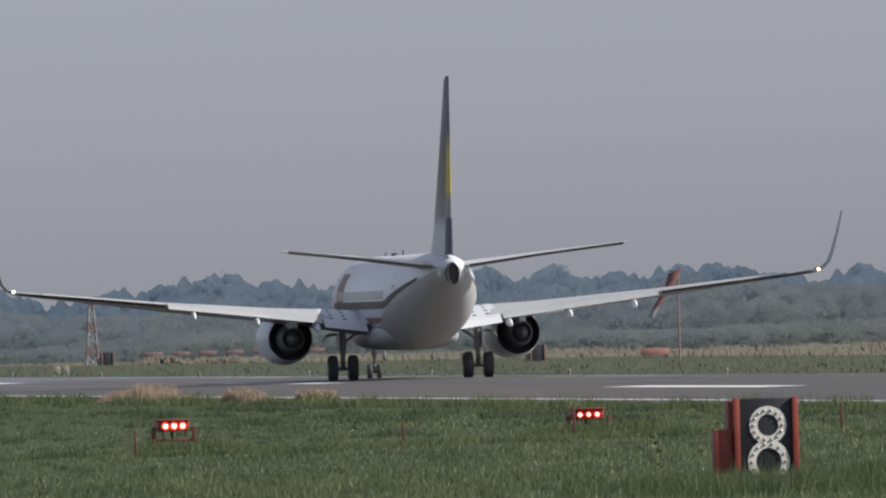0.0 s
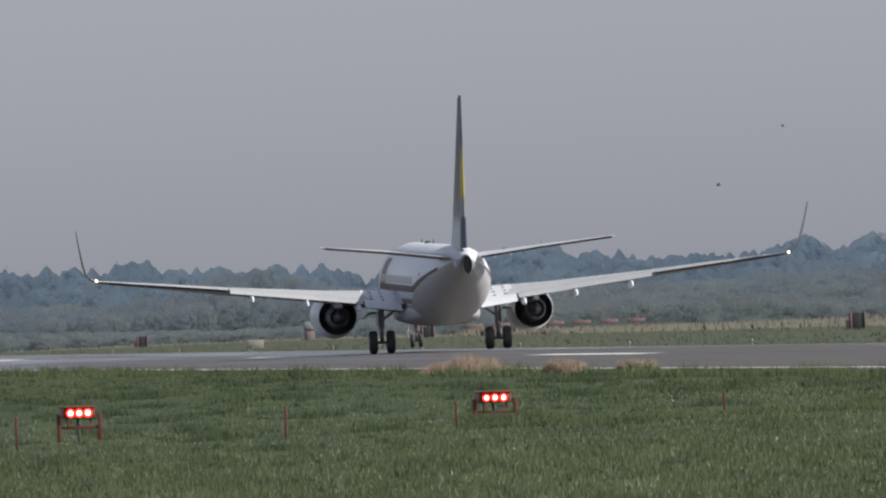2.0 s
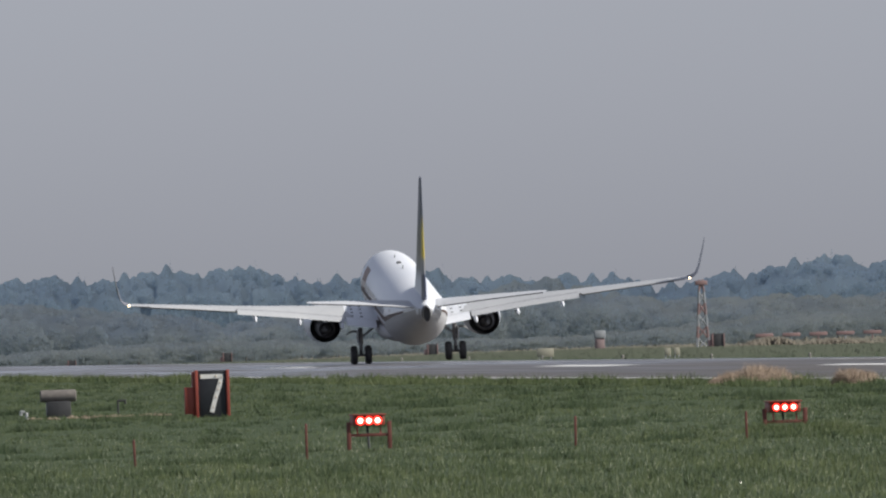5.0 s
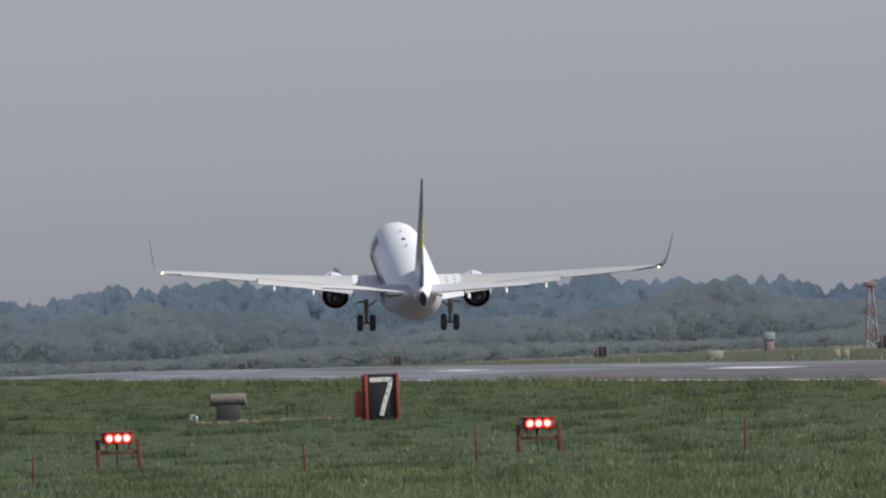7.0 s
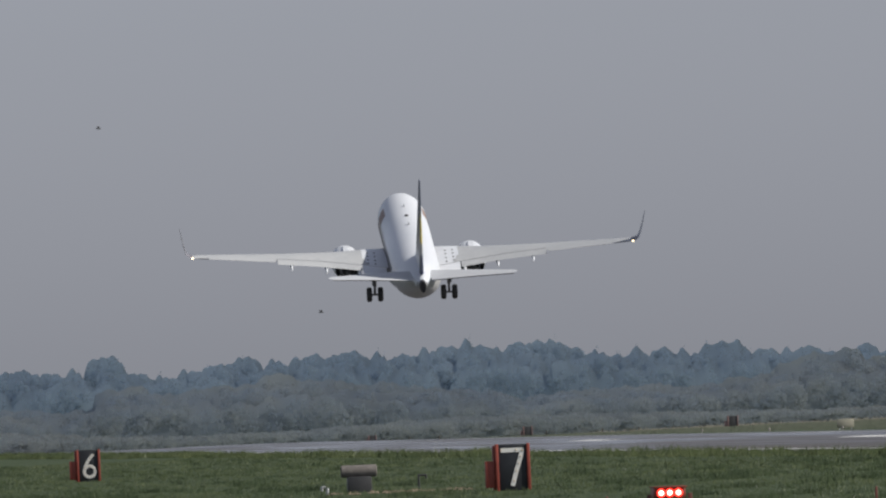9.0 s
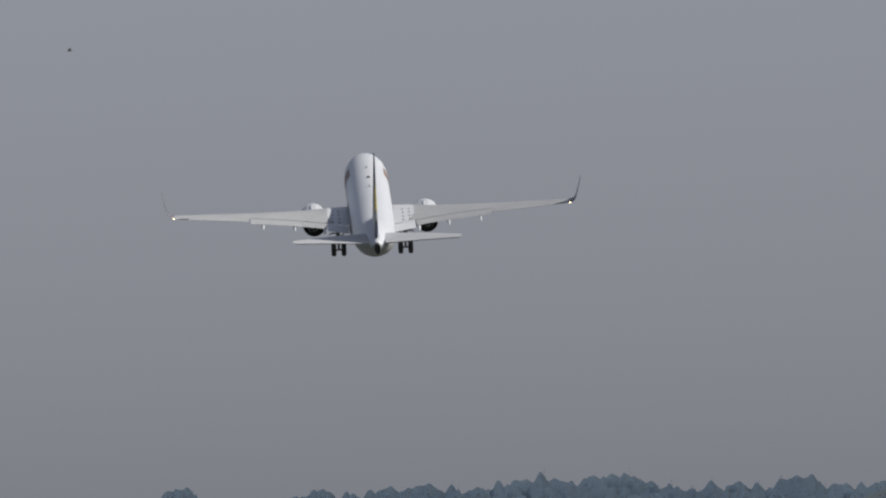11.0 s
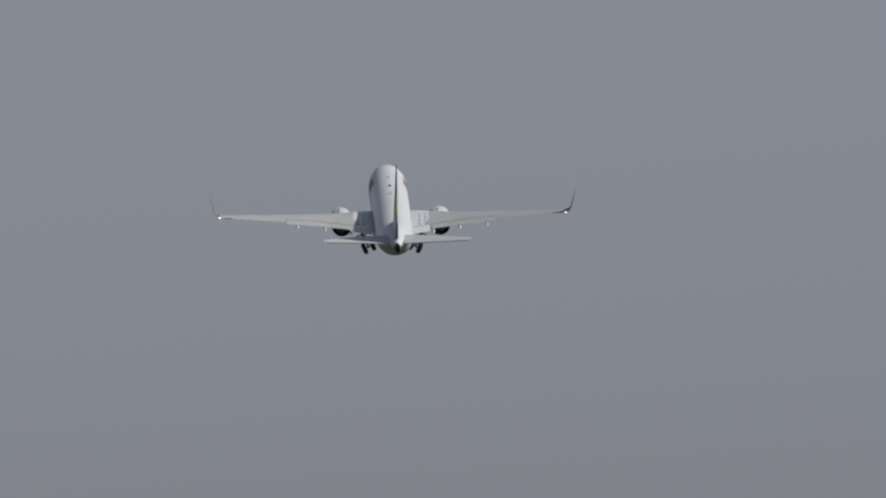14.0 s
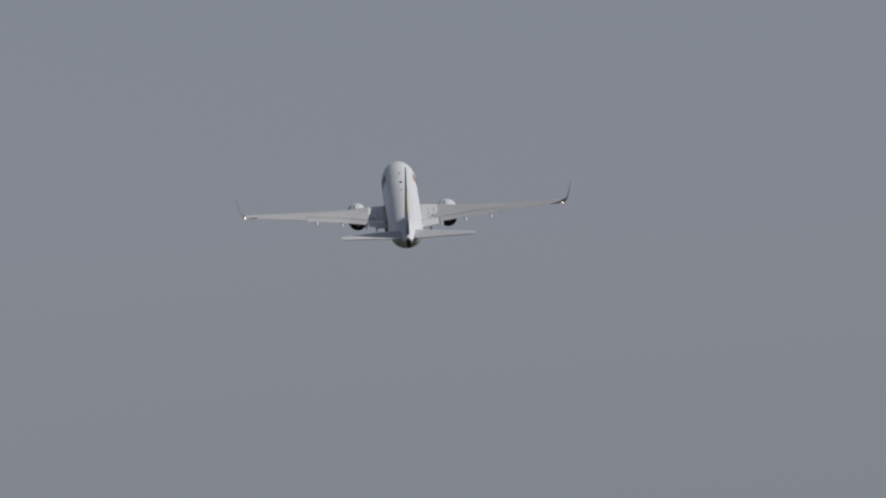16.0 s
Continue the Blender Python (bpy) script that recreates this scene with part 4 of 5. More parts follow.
def distance_sign(x, y, z, digit, turn=0.0, label=""):
    sign = empty("distance_marker_sign", label, "runway sign", pose(x, y, z, 0, 0, turn), "runway distance markers")
    bm = bmesh.new()
    box(bm, (-0.40, 0.0, 0.0), (0.40, 0.05, 1.315), 0.008)
    # signs without a figure stand far off: haze put into their colours
    part("sign_panel", bm, BLACK if digit else DARK_GREY, sign, "black sign panel" if digit else "dark sign panel greyed for haze")
    for s in (-1, 1):
        bm = bmesh.new()
        box(bm, (s * 0.445 - 0.045, -0.06, -0.1), (s * 0.445 + 0.045, 0.10, 1.33), 0.01)
        part("side_post", bm, RED if digit else HAZED_RED, sign, "red painted side post")
    bm = bmesh.new()
    box(bm, (-0.55, 0.12, 0.02), (0.40, 0.50, 1.29), 0.015)
    part("housing", bm, RED if digit else HAZED_RED, sign, "red sheet-metal housing")
    bm = bmesh.new()
    box(bm, (-0.78, 0.02, 0.10), (-0.50, 0.36, 0.86), 0.015)
    part("control_box", bm, RED if digit else HAZED_RED, sign, "small red control box")
    strokes = figure(digit)
    if strokes:
        bm = bmesh.new()
        for k, (path, closed) in enumerate(strokes):
            ribbon(bm, path, 0.125, 0.012 + 0.005 * k, closed)
        num = part("figure", bm, WHITE_SIGN, sign, "white figure " + digit, (0, -0.004, 0), smooth=False)
        stud_me = None
        for path, closed in strokes:
            pts = path if closed else [(path[i][0] + (path[i + 1][0] - path[i][0]) * k / 3, path[i][1] + (path[i + 1][1] - path[i][1]) * k / 3)
                                       for i in range(len(path) - 1) for k in range(3)]
            for px, pz in pts[::2]:
                if stud_me is None:
                    bm = bmesh.new()
                    bmesh.ops.create_uvsphere(bm, u_segments=8, v_segments=5, radius=0.024)
                    first = part("lens", bm, STUD, num, "", (px, -0.018, pz))
                    stud_me = first.data
                else:
                    ob = new("lens", stud_me)
                    ob.parent, ob.location = num, (px, -0.018, pz)
    return sign


distance_sign(37.27, 278, ground_z(37, 278), "8", 0, "black distance sign with studded white figure 8")
distance_sign(37.28, 525, ground_z(37, 525), "7", 0, "black distance sign with studded white figure 7")
distance_sign(37.20, 772, ground_z(37, 772), "6", 0, "black distance sign with white figure 6")
for fy in (1172, 1450, 1720, 1985, 2247):
    distance_sign(142.7, fy, far_z(142.7, fy), "", 0, "haze-dulled dark distance sign with red posts across the runway")


def papi_unit(x, y, lamp_z, size):
    g = ground_z(x, y)
    unit = empty("approach_light_unit", "red approach slope light unit with three lit lamps", "runway light", pose(x, y, 0), "approach slope light row")
    bm = bmesh.new()
    box(bm, (-0.34, 0.0, lamp_z - 0.11), (0.34, 0.95, lamp_z + 0.11), 0.03)
    body = part("lamp_housing", bm, RED, unit, "red lamp housing")
    bm = bmesh.new()
    box(bm, (-0.36, -0.16, lamp_z + 0.112), (0.36, 0.97, lamp_z + 0.14), 0.008)
    part("hood", bm, RED, unit, "thin red hood")
    for dx in (-0.185, 0.0, 0.185):
        bm = bmesh.new()
        loft(bm, [ring((dx, yy, lamp_z), r * size, r * size, 20) for yy, r in ((0.0, 0.090), (-0.012, 0.088), (-0.02, 0.056))])
        rim = part("lamp", bm, PAPI_RIM, body, "red lamp rim glowing as its halo")
        bm = bmesh.new()
        loft(bm, [ring((dx, yy, lamp_z), r * size, r * size, 20) for yy, r in ((-0.018, 0.052), (-0.030, 0.044), (-0.036, 0.020))])
        part("lamp_lens", bm, PAPI_CORE, body, "bright lamp lens")
    bar = lamp_z - 0.31
    for sx in (-0.44, 0.44):
        bm = bmesh.new()
        box(bm, (sx - 0.044, 0.0, g - 0.2), (sx + 0.044, 0.09, lamp_z - 0.02), 0.008)
        part("leg", bm, POST_RED, unit)
    bm = bmesh.new()
    tube(bm, (0.0, 0.55, lamp_z - 0.1), (0.03, 0.35, g - 0.2), 0.025)
    part("cable_pipe", bm, BLACK, unit)
    bm = bmesh.new()
    box(bm, (-0.48, 0.02, bar - 0.032), (0.48, 0.08, bar + 0.032), 0.006)
    part("crossbar", bm, POST_RED, unit)
    for sx in (-0.25, 0.25):
        bm = bmesh.new()
        tube(bm, (sx, 0.05, bar), (sx, 0.10, lamp_z - 0.1), 0.018, n=8)
        part("brace", bm, RED, unit)


for px, size in ((49.77, 0.62), (40.76, 0.85), (31.76, 1.0), (22.69, 1.0)):
    papi_unit(px, 400, 0.324, size)


def marker_post(x, y, top, lean):
    g = ground_z(x, y)
    post = empty("marker_post", "short weathered red marker post in the grass", "post", pose(x, y, g, 0, lean, 0), "red marker posts")
    bm = bmesh.new()
    box(bm, (-0.024, -0.024, -0.15), (0.024, 0.024, top - g - 0.10), 0.008)
    part("stake", bm, POST_RED, post)
    bm = bmesh.new()
    tube(bm, (0, 0, top - g - 0.10), (0, 0, top - g - 0.06), 0.028, 0.012, 8)
    part("cap", bm, POST_RED, post)


for mu, top, lean in ((1730, 0.20, 1), (2211, 0.24, -2), (2515, 0.46, 0), (2991, 0.44, 1), (3294, 0.42, 0), (3769, 0.46, -1), (4071, 0.66, 0), (4544, 0.57, 1)):
    marker_post(381 * math.tan((mu - 12) / 33000), 381, top, lean)


OLD_CONCRETE = surface("stained_concrete", (0.10, 0.092, 0.085), (0.20, 0.18, 0.165), 0.9, fine=6, coarse=1.5, bump=0.3)


def pump_housing(x, y):
    g = ground_z(x, y)
    th = empty("pump_housing", "dark concrete box with a weathered round tank on top", "utility box", pose(x, y, g))
    bm = bmesh.new()
    box(bm, (-0.36, -0.3, -0.1), (0.36, 0.3, 0.48), 0.02)
    part("base_box", bm, DARK_GREY, th, "dark base box")
    bm = bmesh.new()
    loft(bm, [ring((xx, 0, 0.64), r, r, 24, "x") for xx, r in ((-0.54, 0.15), (-0.52, 0.18), (-0.40, 0.185), (0.40, 0.185), (0.52, 0.18), (0.54, 0.15))])
    part("tank", bm, OLD_CONCRETE, th, "weathered grey round tank")


pump_housing(558 * 2069 / 33000, 558)


def bent_pipe(x, y, h, arm, r, label, material):
    g = ground_z(x, y)
    th = empty("vent_pipe", label, "pipe", pose(x, y, g), "bent vent pipes")
    bm = bmesh.new()
    tube(bm, (0, 0, -0.1), (0, 0, h - r), r)
    loft(bm, [ring((arm * (1 - math.cos(a)) * 0.18, 0, h - r + 0.18 * math.sin(a) * r * 4), r, r, 10, "z") for a in (0, 0.5, 1.0)])
    part("upright", bm, material, th)
    bm = bmesh.new()
    tube(bm, (-r, 0, h), (arm, 0, h), r)
    tube(bm, (arm, 0, h + r * 0.6), (arm, 0, h - 0.10), r)
    part("elbow", bm, material, th)


bent_pipe(556 * (2447 + 512 - 784) / 33000, 556, 0.44, 0.22, 0.03, "thin dark bent steel pipe standing in the grass", DARK_GREY)
bent_pipe(552 * (2447 + 349 - 784) / 33000, 552, 0.22, -0.16, 0.045, "short pale bent vent pipe", GALV)


def mast(x, y):
    th = empty("lattice_mast", "small red and white lattice mast", "mast", pose(x, y, far_z(x, y)))
    h, w = 6.1 - drop(y), 0.55
    for k in range(6):
        z0, z1 = h * k / 6, h * (k + 1) / 6
        a, b = w * (1 - 0.12 * k), w * (1 - 0.12 * (k + 1))
        colour = HAZED_RED if k % 2 else HAZED_WHITE
        for sx, sy in ((-1, -1), (1, -1), (1, 1), (-1, 1)):
            bm = bmesh.new()
            tube(bm, (sx * a, sy * a, z0), (sx * b, sy * b, z1), 0.07, n=6)
            part("corner_tube", bm, colour, th)
        for sx, sy in ((-1, -1), (1, -1), (-1, 1), (1, 1)):
            bm = bmesh.new()
            tube(bm, (sx * a, sy * a, z0), (-sx * b, sy * b, z1), 0.05, n=6)
            part("diagonal", bm, colour, th)
    bm = bmesh.new()
    box(bm, (-0.55, -0.3, h - 0.5), (0.55, 0.3, h - 0.1), 0.03)
    part("head_unit", bm, HAZED_RED, th)


mast(1700 * 3220 / 33000, 1700)


def antenna_row(x, y, count, pitch):
    th = empty("antenna_array", "low red and white antenna array on posts", "antenna array", pose(x, y, far_z(x, y)))
    for k in range(count):
        bm = bmesh.new()
        box(bm, (k * pitch - 0.06, -0.06, 0), (k * pitch + 0.06, 0.06, 1.30), 0.01)
        part("post", bm, HAZED_WHITE if k % 2 else HAZED_RED, th)
        bm = bmesh.new()
        box(bm, (k * pitch - 0.8, -0.1, 0.90), (k * pitch + 0.8, 0.1, 1.22), 0.02)
        part("element", bm, HAZED_RED, th)


antenna_row(1640 * 3330 / 33000, 1640, 7, 2.4)


def bank(x, y, wide, high, seed):
    rng = np.random.default_rng(seed)
    n = 4000
    px = rng.uniform(-wide / 2, wide / 2, n)
    py = rng.uniform(-4, 4, n)
    body = np.clip(1 - (2 * px / wide) ** 4, 0.05, 1) * (0.7 + 0.3 * np.sin(px * 0.9 + seed))
    h = high * body * rng.uniform(0.55, 0.9, n)
    v, f = blades(rng, px, py, np.zeros(n), h, rng.uniform(0.05, 0.14, n), h * rng.uniform(0.1, 0.6, n))
    ob = raw_mesh("dry_reed_bank", v, f, REED)
    soften(ob, rng)
    ob.location = (x, y, far_z(x, y))
    tagged(ob, "band of pale dry reeds before the wood", "dry reeds", "dry reed banks", "stuff")


for bu, by, bw, bh, sd in ((3335, 1560, 5, 1.1, 1), (3460, 1580, 9, 0.8, 2), (4150, 1420, 16, 0.7, 3), (4420, 1400, 20, 0.8, 4), (4700, 1400, 16, 0.8, 5), (3950, 1450, 10, 0.5, 6)):
    bank(by * bu / 33000, by, bw, bh, sd)


def verge_scrub():
    """Taller grass beyond the runway."""
    rng = np.random.default_rng(8)
    n = 150000
    y = rng.uniform(820, 1900, n)
    x = y * np.tan(rng.uniform(0.045, 0.150, n))
    keep = (x > 116) & (x < 172)
    x, y = x[keep], y[keep]
    n = len(x)
    h = rng.uniform(0.10, 0.20, n) * (0.75 + 0.35 * np.sin(x * 0.21 + y * 0.017) ** 2)
    # a taller strip in its middle
    k = 90000
    tx, ty = rng.uniform(130, 146, k), rng.uniform(820, 2000, k)
    th = rng.uniform(0.24, 0.42, k) * (0.85 + 0.15 * np.sin(ty * 0.05) + 0.1 * np.sin(ty * 0.013 + 1))
    x, y, h = np.concatenate((x, tx)), np.concatenate((y, ty)), np.concatenate((h, th))
    n = len(x)
    v, f = blades(rng, x, y, np.array([far_z(p, q) for p, q in zip(x, y)]), h, rng.uniform(0.03, 0.06, n), h * rng.uniform(0.1, 0.5, n))
    ob = raw_mesh("far_verge_grass", v, f, FAR_GRASS)
    soften(ob, rng, 0.03)
    tagged(ob, "taller green grass beyond the runway", "grass", kind="stuff")


verge_scrub()


def scrub_belt():
    """Low dry scrub that ends the far verge."""
    rng = np.random.default_rng(31)
    n = 60000
    y = rng.uniform(780, 2300, n)
    x = rng.uniform(168, 186, n) + 3 * np.sin(y * 0.02)
    h = rng.uniform(0.35, 0.75, n) * (0.75 + 0.3 * np.sin(y * 0.031) + 0.25 * np.sin(y * 0.083 + 1))
    v, f = blades(rng, x, y, np.array([far_z(p, q) for p, q in zip(x, y)]), h, rng.uniform(0.05, 0.12, n), h * rng.uniform(0.1, 0.5, n))
    ob = raw_mesh("hazed_dry_scrub", v, f, SCRUB)
    soften(ob, rng, 0.05)
    tagged(ob, "low hazy belt of dry scrub beyond the runway", "scrub", kind="stuff")


scrub_belt()


def guidance_sign(x, y, wide, high):
    th = empty("guidance_sign", "low pale yellow guidance board beyond the runway", "airfield sign", pose(x, y, far_z(x, y), 0, 0, -5), "guidance boards")
    bm = bmesh.new()
    box(bm, (-wide / 2, 0, 0.18), (wide / 2, 0.12, 0.18 + high), 0.02)
    part("board", bm, BOARD, th, "pale yellow board")
    for s in (-1, 1):
        bm = bmesh.new()
        tube(bm, (s * wide * 0.35, 0.06, -0.1), (s * wide * 0.35, 0.06, 0.19), 0.04)
        part("leg", bm, GALV, th)


BOARD = surface("pale_board_paint", (0.34, 0.32, 0.24), (0.42, 0.40, 0.32), 0.5, fine=6, bump=0.03)
guidance_sign(116.6, 1219, 0.40, 0.50)
guidance_sign(117.2, 1219, 0.40, 0.50)
guidance_sign(1310 * 2938 / 33000, 1310, 1.2, 0.6)


# windsock cloth dulled in colour to paint in the haze
SOCK_RED = surface("windsock_cloth", (0.19, 0.095, 0.095), (0.235, 0.12, 0.115), 0.9, fine=4, coarse=0.8, bump=0.1)
SOCK_WHITE = surface("windsock_white_cloth", (0.25, 0.255, 0.26), (0.30, 0.305, 0.31), 0.9, fine=4, coarse=0.8, bump=0.1)
MARKER_RED = surface("orange_red_paint", (0.33, 0.165, 0.14), (0.40, 0.20, 0.165), 0.7, fine=5, coarse=1.0, bump=0.05)


def windsock(x, y):
    g = far_z(x, y)
    th = empty("windsock", "limp red and white windsock on a thin red pole", "windsock", pose(x, y, g))
    top = 5.75
    bm = bmesh.new()
    tube(bm, (0, 0, -0.2), (0, 0, top), 0.07, 0.045, 10)
    part("pole", bm, HAZED_RED, th)
    bm = bmesh.new()
    loft(bm, [ring((-0.15, 0, top - 0.05 - 0.02 * k), 0.46 - 0.02 * k, 0.46 - 0.02 * k, 20, "z") for k in range(3)], close=False)
    part("hoop", bm, HAZED_RED, th)
    # the cloth hangs in five bands, bending down from the hoop
    line = [(-0.15, top - 0.05), (-0.35, top - 0.65), (-0.68, top - 1.22), (-1.05, top - 1.78), (-1.42, top - 2.35), (-1.72, top - 2.92)]
    radii = (0.45, 0.40, 0.35, 0.30, 0.25, 0.20)
    for k in range(5):
        bm = bmesh.new()
        (xa, za), (xb, zb) = line[k], line[k + 1]
        rings = []
        for q in range(4):
            w = q / 3
            r = (radii[k] + (radii[k + 1] - radii[k]) * w) * (1 + 0.05 * math.sin(4 * k + 3 * q))
            rings.append([(p[0], p[1], p[2] + 0.35 * (p[0] - (xa + (xb - xa) * w))) for p in ring((xa + (xb - xa) * w, 0, za + (zb - za) * w), r, 0.75 * r, 16, "z")])
        loft(bm, rings, close=False)
        part("cloth_band", bm, SOCK_WHITE if k == 4 else SOCK_RED, th, "white cloth band" if k == 4 else "haze-dulled red cloth band")


windsock(150.2, 1160)


def marker_board(x, y):
    th = empty("marker_board", "low orange-red marker board in the far verge", "marker board", pose(x, y, far_z(x, y)))
    bm = bmesh.new()
    box(bm, (-0.9, -0.04, 0.45), (0.9, 0.04, 0.88), 0.02)
    part("board", bm, MARKER_RED, th)
    for s in (-0.65, 0.65):
        bm = bmesh.new()
        box(bm, (s - 0.05, 0.04, -0.1), (s + 0.05, 0.12, 0.8), 0.01)
        part("post", bm, HAZED_RED, th)


marker_board(148.9, 1162)


# cabinet red brought near the haze tone, haze painted in
CABINET = surface("hazed_pink_red_paint", (0.235, 0.175, 0.175), (0.28, 0.205, 0.20), 0.8, fine=4, coarse=0.7, bump=0.05)


def equipment_cabinet(x, y):
    th = empty("equipment_cabinet", "small haze-paled red equipment cabinet with a pale top", "cabinet", pose(x, y, far_z(x, y)))
    bm = bmesh.new()
    box(bm, (-0.42, -0.4, 0.0), (0.42, 0.4, 1.35), 0.03)
    part("body", bm, CABINET, th)
    bm = bmesh.new()
    box(bm, (-0.5, -0.48, 1.35), (0.5, 0.48, 2.05), 0.05)
    part("top", bm, HAZED_WHITE, th, "pale top")
    bm = bmesh.new()
    box(bm, (-0.30, -0.43, 0.15), (0.30, -0.40, 1.2), 0.01)
    part("door", bm, CABINET, th)


equipment_cabinet(156.4, 1700)


def edge_light(x, y):
    th = empty("runway_edge_light", "small grey elevated runway edge light", "runway light", pose(x, y, far_z(x, y)), "runway edge lights")
    bm = bmesh.new()
    tube(bm, (0, 0, -0.05), (0, 0, 0.18), 0.05, 0.04, 10)
    part("stem", bm, CONCRETE, th)
    bm = bmesh.new()
    loft(bm, [ring((0, 0, 0.17 + z), r, r, 12, "z") for z, r in ((0, 0.07), (0.05, 0.08), (0.11, 0.06), (0.14, 0.03))])
    part("lamp_dome", bm, CONCRETE, th)


for k in range(12):
    edge_light(114.2, 745 + 60 * k)


def weed(x, y):
    rng = random.Random(4)
    th = empty("tall_weed", "single tall thin weed with small leaves", "weed", pose(x, y, ground_z(x, y)))
    bm = bmesh.new()
    tube(bm, (0, 0, -0.05), (-0.03, 0, 0.86), 0.014, 0.007, 6)
    tube(bm, (-0.01, 0, 0.3), (0.10, 0.0, 0.52), 0.006, 0.004, 5)
    tube(bm, (-0.02, 0, 0.45), (-0.13, 0.0, 0.62), 0.006, 0.004, 5)
    part("stem", bm, WEED, th)
    for k in range(16):
        z = 0.12 + 0.046 * k
        a, l = rng.uniform(0, 6.28), rng.uniform(0.08, 0.15)
        bm = bmesh.new()
        c = Vector((-0.04 * z, 0, z))
        d = Vector((math.cos(a), math.sin(a), 0.5)) * l
        s = Vector((-math.sin(a), math.cos(a), 0)) * l * 0.3
        vs = [bm.verts.new(c), bm.verts.new(c + d * 0.5 + s), bm.verts.new(c + d), bm.verts.new(c + d * 0.5 - s)]
        bm.faces.new(vs)
        part("leaf", bm, WEED, th)


weed(284 * 4228 / 33000, 284)

def flying_insect(name_label):
    """A small dark insect a few dozen metres from the camera: body, head and two wings."""
    th = empty("flying_insect", name_label, "insect", group="insects in the air")
    bm = bmesh.new()
    loft(bm, [ring((0, yy, 0), r, r, 10) for yy, r in ((-0.006, 0.0004), (-0.004, 0.0016), (0.0, 0.0021), (0.003, 0.0017), (0.0042, 0.0006))])
    part("body", bm, FEATHER, th)
    bm = bmesh.new()
    bmesh.ops.create_uvsphere(bm, u_segments=8, v_segments=6, radius=0.0013, matrix=Matrix.Translation((0, 0.005, 0)))
    part("head", bm, FEATHER, th)
    for s in (-1, 1):
        bm = bmesh.new()
        loft(bm, [[(s * a, b + 0.0014 * k, 0.002 + 0.35 * a), (s * a, b + 0.0014 * k, 0.0023 + 0.35 * a), (s * a, b - 0.0014 * k, 0.0023 + 0.35 * a), (s * a, b - 0.0014 * k, 0.002 + 0.35 * a)]
                  for a, b, k in ((0.0005, 0.001, 0.5), (0.004, 0.0, 1.2), (0.007, -0.001, 1.3), (0.009, -0.002, 0.4))])
        part("insect_wing", bm, FEATHER, th)
    return th


INSECTS = [flying_insect("tiny dark insect flying through the air") for k in range(8)]


# ---- motion ----
# seconds, place, pitch, roll (right wing down), yaw (nose to the left)
FLIGHT = [
    (0.0, 89.48, 779.25, 0.11, 0.01, -0.09, -0.83),
    (0.5, 89.70, 811.15, 0.12, 0.02, -0.25, -0.78),
    (1.0, 89.83, 843.68, 0.13, 0.04, -0.29, -1.00),
    (1.5, 89.87, 875.96, 0.21, 0.44, -0.33, -1.01),
    (2.0, 90.02, 908.72, 0.18, 0.69, -0.31, -1.28),
    (2.5, 90.32, 944.01, 0.24, 1.08, -0.22, -1.33),
    (3.0, 90.71, 980.03, 0.21, 1.25, -0.40, -1.23),
    (3.2, 90.47, 989.28, 0.10, 1.10, -0.73, -0.90),
    (5.3, 91.76, 1144.17, 0.67, 6.32, -1.04, -1.05),
    (5.5, 91.68, 1157.04, 0.87, 6.84, -0.96, -1.37),
    (6.0, 91.69, 1194.14, 1.20, 7.42, -0.80, -1.14),
    (6.5, 91.93, 1231.98, 1.88, 7.85, 0.34, -1.17),
    (7.0, 92.20, 1270.67, 2.95, 7.93, 1.32, -1.29),
    (7.5, 92.33, 1306.61, 4.37, 8.57, 1.89, -1.18),
    (8.0, 93.23, 1353.62, 6.13, 9.80, 2.02, -1.15),
    (8.5, 93.93, 1395.99, 8.43, 10.92, 1.27, -1.11),
    (9.0, 94.41, 1431.25, 11.14, 11.49, 0.03, -1.25),
    (9.2, 94.94, 1451.65, 12.50, 11.32, -0.71, -1.14),
    (11.5, 95.88, 1622.89, 33.17, 14.23, -0.12, -2.19),
    (12.0, 96.18, 1657.01, 39.22, 14.39, 0.54, -1.83),
    (12.5, 96.48, 1700.32, 45.73, 14.10, 1.18, -1.92),
    (13.0, 96.78, 1748.20, 52.28, 14.66, 2.00, -1.69),
    (13.5, 97.08, 1782.14, 58.83, 14.82, 2.08, -1.68),
    (14.0, 97.38, 1823.79, 65.38, 14.75, 1.07, -1.73),
    (14.5, 97.68, 1863.39, 71.93, 14.78, 0.45, -1.59),
    (15.0, 97.98, 1902.12, 78.48, 15.77, 0.25, -1.66),
    (15.5, 98.28, 1952.83, 85.03, 16.23, 0.08, -1.05),
    (16.0, 98.58, 1986.05, 91.58, 16.22, -0.84, -1.30),
]


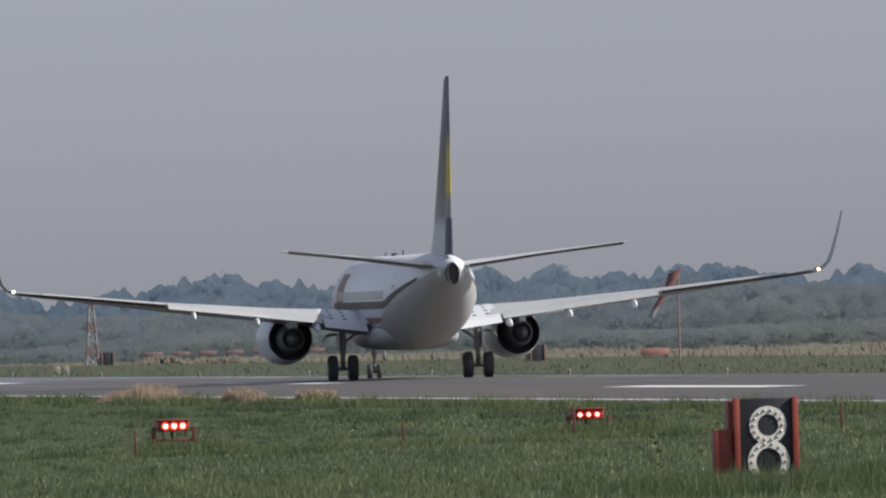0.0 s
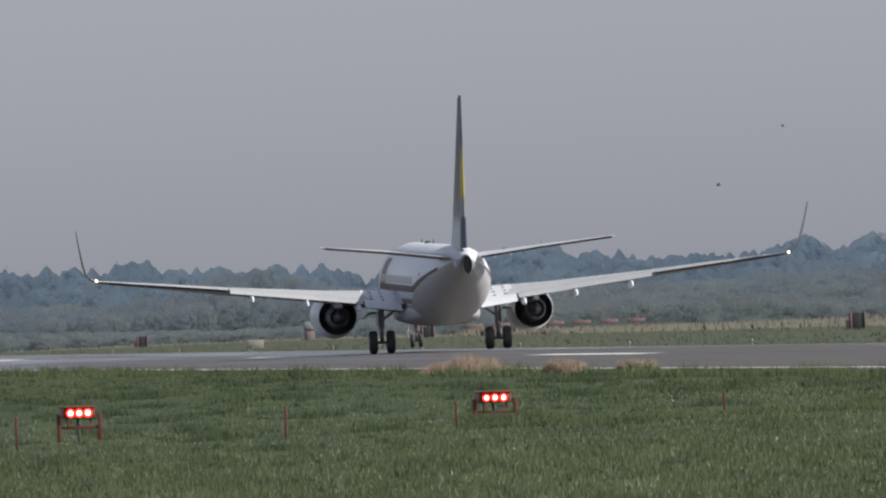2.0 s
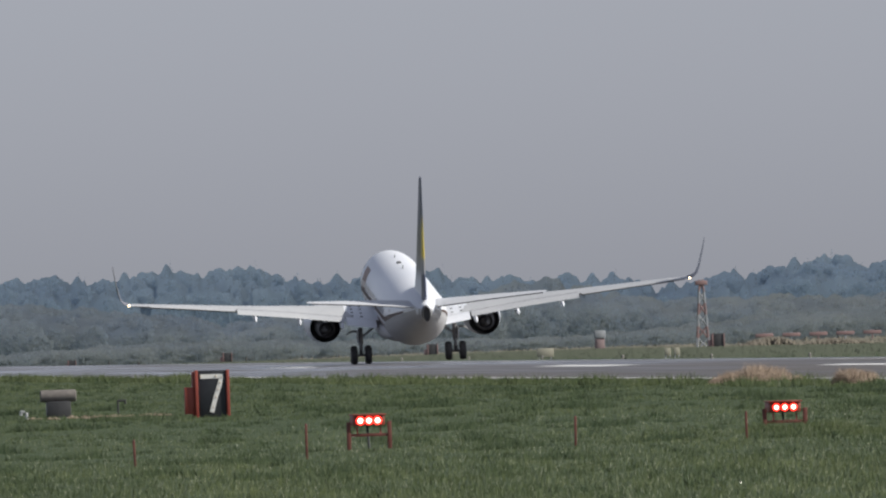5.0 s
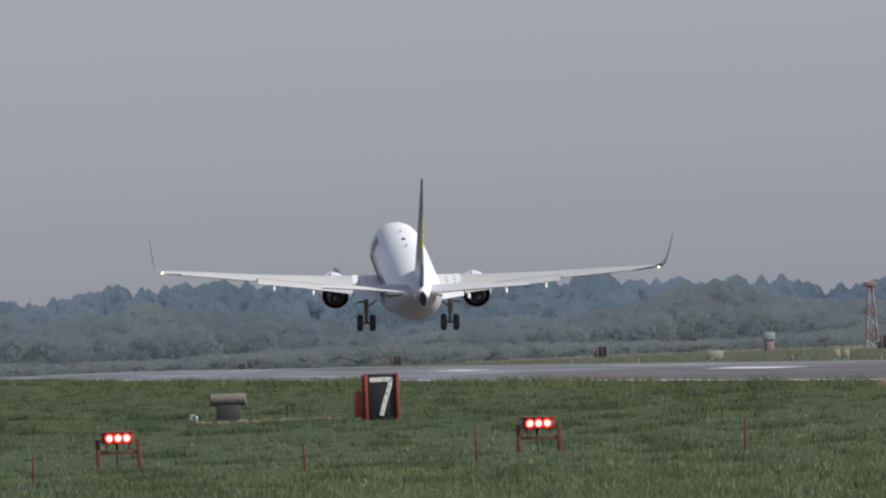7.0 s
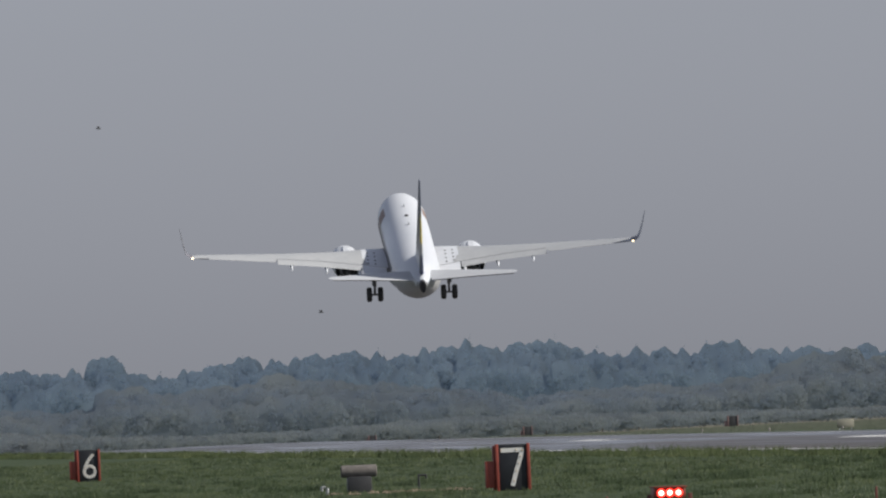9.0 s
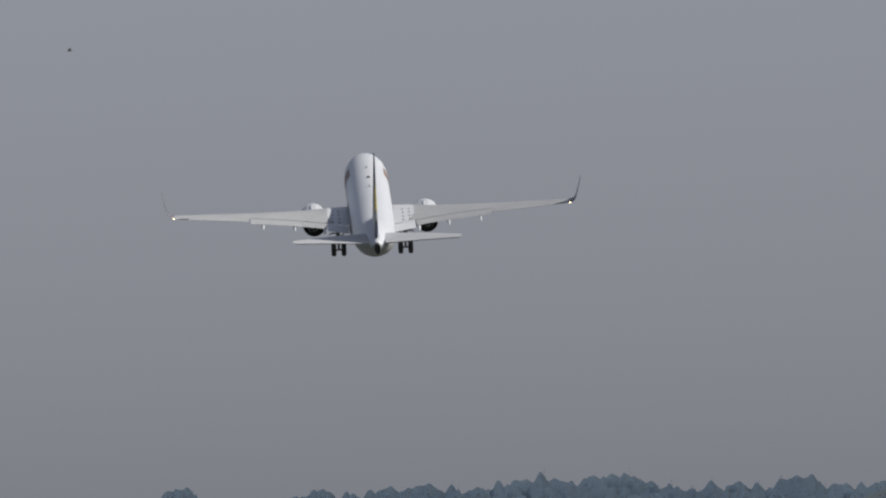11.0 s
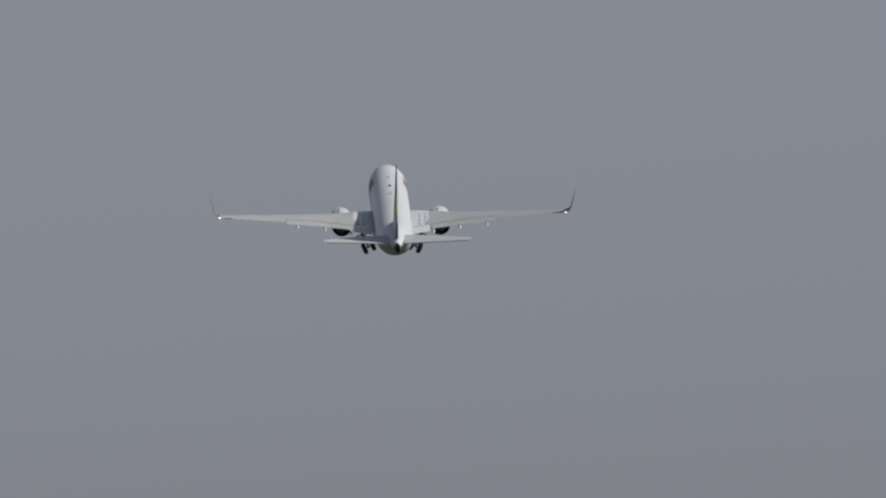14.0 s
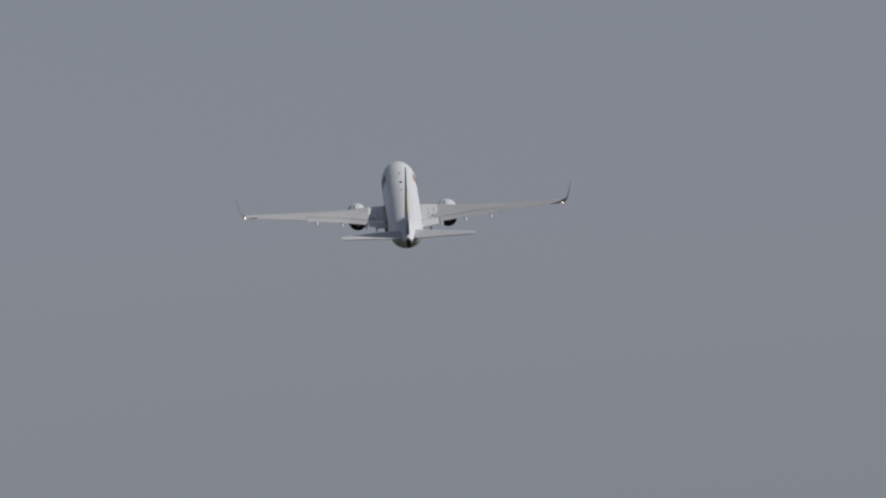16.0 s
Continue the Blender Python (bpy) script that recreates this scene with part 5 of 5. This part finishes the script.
INSECT_WAYS = [
    [(1.3, 3.403, 0.245), (1.4, 3.667, 0.320), (1.5, 3.921, 0.396), (1.6, 4.170, 0.482), (1.7, 4.434, 0.506), (1.8, 4.673, 0.433), (1.9, 4.911, 0.334), (2.0, 5.150, 0.273), (2.1, 5.369, 0.234), (2.2, 5.616, 0.200)],
    [(5.3, 2.057, 0.453), (5.4, 2.662, 0.599), (5.5, 3.252, 0.750), (5.6, 3.808, 0.920)],
    [(8.7, 2.985, 1.035), (8.8, 2.690, 0.866), (8.9, 2.409, 0.779), (9.0, 2.226, 0.714), (9.1, 1.991, 0.656), (9.2, 1.749, 0.601)],
    [(2.9, 4.158, 0.192), (3.0, 4.469, 0.201), (3.1, 4.812, 0.212), (3.2, 5.114, 0.204), (3.3, 5.393, 0.205)],
    [(11.2, 2.446, 1.114), (11.3, 2.549, 1.101), (11.4, 2.616, 1.099), (11.5, 2.700, 1.093), (11.9, 3.086, 1.102), (12.2, 3.377, 0.946), (12.5, 3.585, 0.832), (12.7, 3.842, 0.722)],
    [(8.8, 2.512, 0.431), (8.9, 2.623, 0.335), (9.0, 2.746, 0.249), (9.1, 2.868, 0.164), (9.2, 2.988, 0.086), (9.6, 3.408, -0.163)],
    [(1.8, 5.007, 0.596), (1.9, 5.160, 0.505), (2.0, 5.312, 0.411)],
    [(2.8, 4.670, 0.527), (3.0, 4.895, 0.470), (3.2, 5.086, 0.398)],
]

def motions():
    walk(airliner, [(t, pose(x, y, z, 0, 0, w) @ pose(0, 0, 0, p) @ pose(0, 0, 0, 0, r)) for t, x, y, z, p, r, w in FLIGHT])
    # the wings bend upwards as they take the load
    for wing, s in zip(wings, (-1, 1)):
        walk(wing, [(t, pose(s * ROOT[0], ROOT[1], ROOT[2], 0, -s * a, 0)) for t, a in ((0, 0), (3.0, 0.05), (5.5, 0.7), (9.0, 0.75), (16.0, 0.75))])
    # the legs fold inwards, the nose leg forwards
    for leg, s in zip(main_legs, (-1, 1)):
        walk(leg, [(t, pose(s * PIVOT[0], PIVOT[1], PIVOT[2] - e, 0, s * a, 0)) for t, a, e in
                   ((0, 0, 0), (3.2, 0, 0), (5.5, 0, 0.28), (12.6, 0, 0.3), (13.2, 3, 0.3), (13.6, 10, 0.3), (14.0, 24, 0.28), (14.5, 52, 0.18), (15.0, 76, 0.05), (15.5, 87, 0), (16.0, 88, 0))])
    walk(nose_leg, [(t, pose(*NOSE_PIVOT, a)) for t, a in ((0, 0), (11.5, 0), (12.5, 30), (13.5, 70), (14.2, 86), (16.0, 86))])
    # insects cross the air before the camera: seconds, metres to the right of and above the eye at 45 m ahead, two of them further off
    for insect, way, far in zip(INSECTS, INSECT_WAYS, (45, 45, 45, 45, 45, 45, 60, 85)):
        (t0, x0, z0), (t1, x1, z1) = way[0], way[-1]
        dx, dz = x1 - x0, z1 - z0
        k = 1.3 / math.hypot(dx, dz)
        rows = [(0.0, x0 - dx * k, z0 - dz * k), (t0 - 0.6, x0 - dx * k, z0 - dz * k)] + list(way)
        rows += [(t1 + 0.6, x1 + dx * k, z1 + dz * k), (16.0, x1 + dx * k, z1 + dz * k)]
        walk(insect, [(t, pose(x * far / 45, far, EYE[2] + z * far / 45, 0, 0, -75)) for t, x, z in rows])


motions()
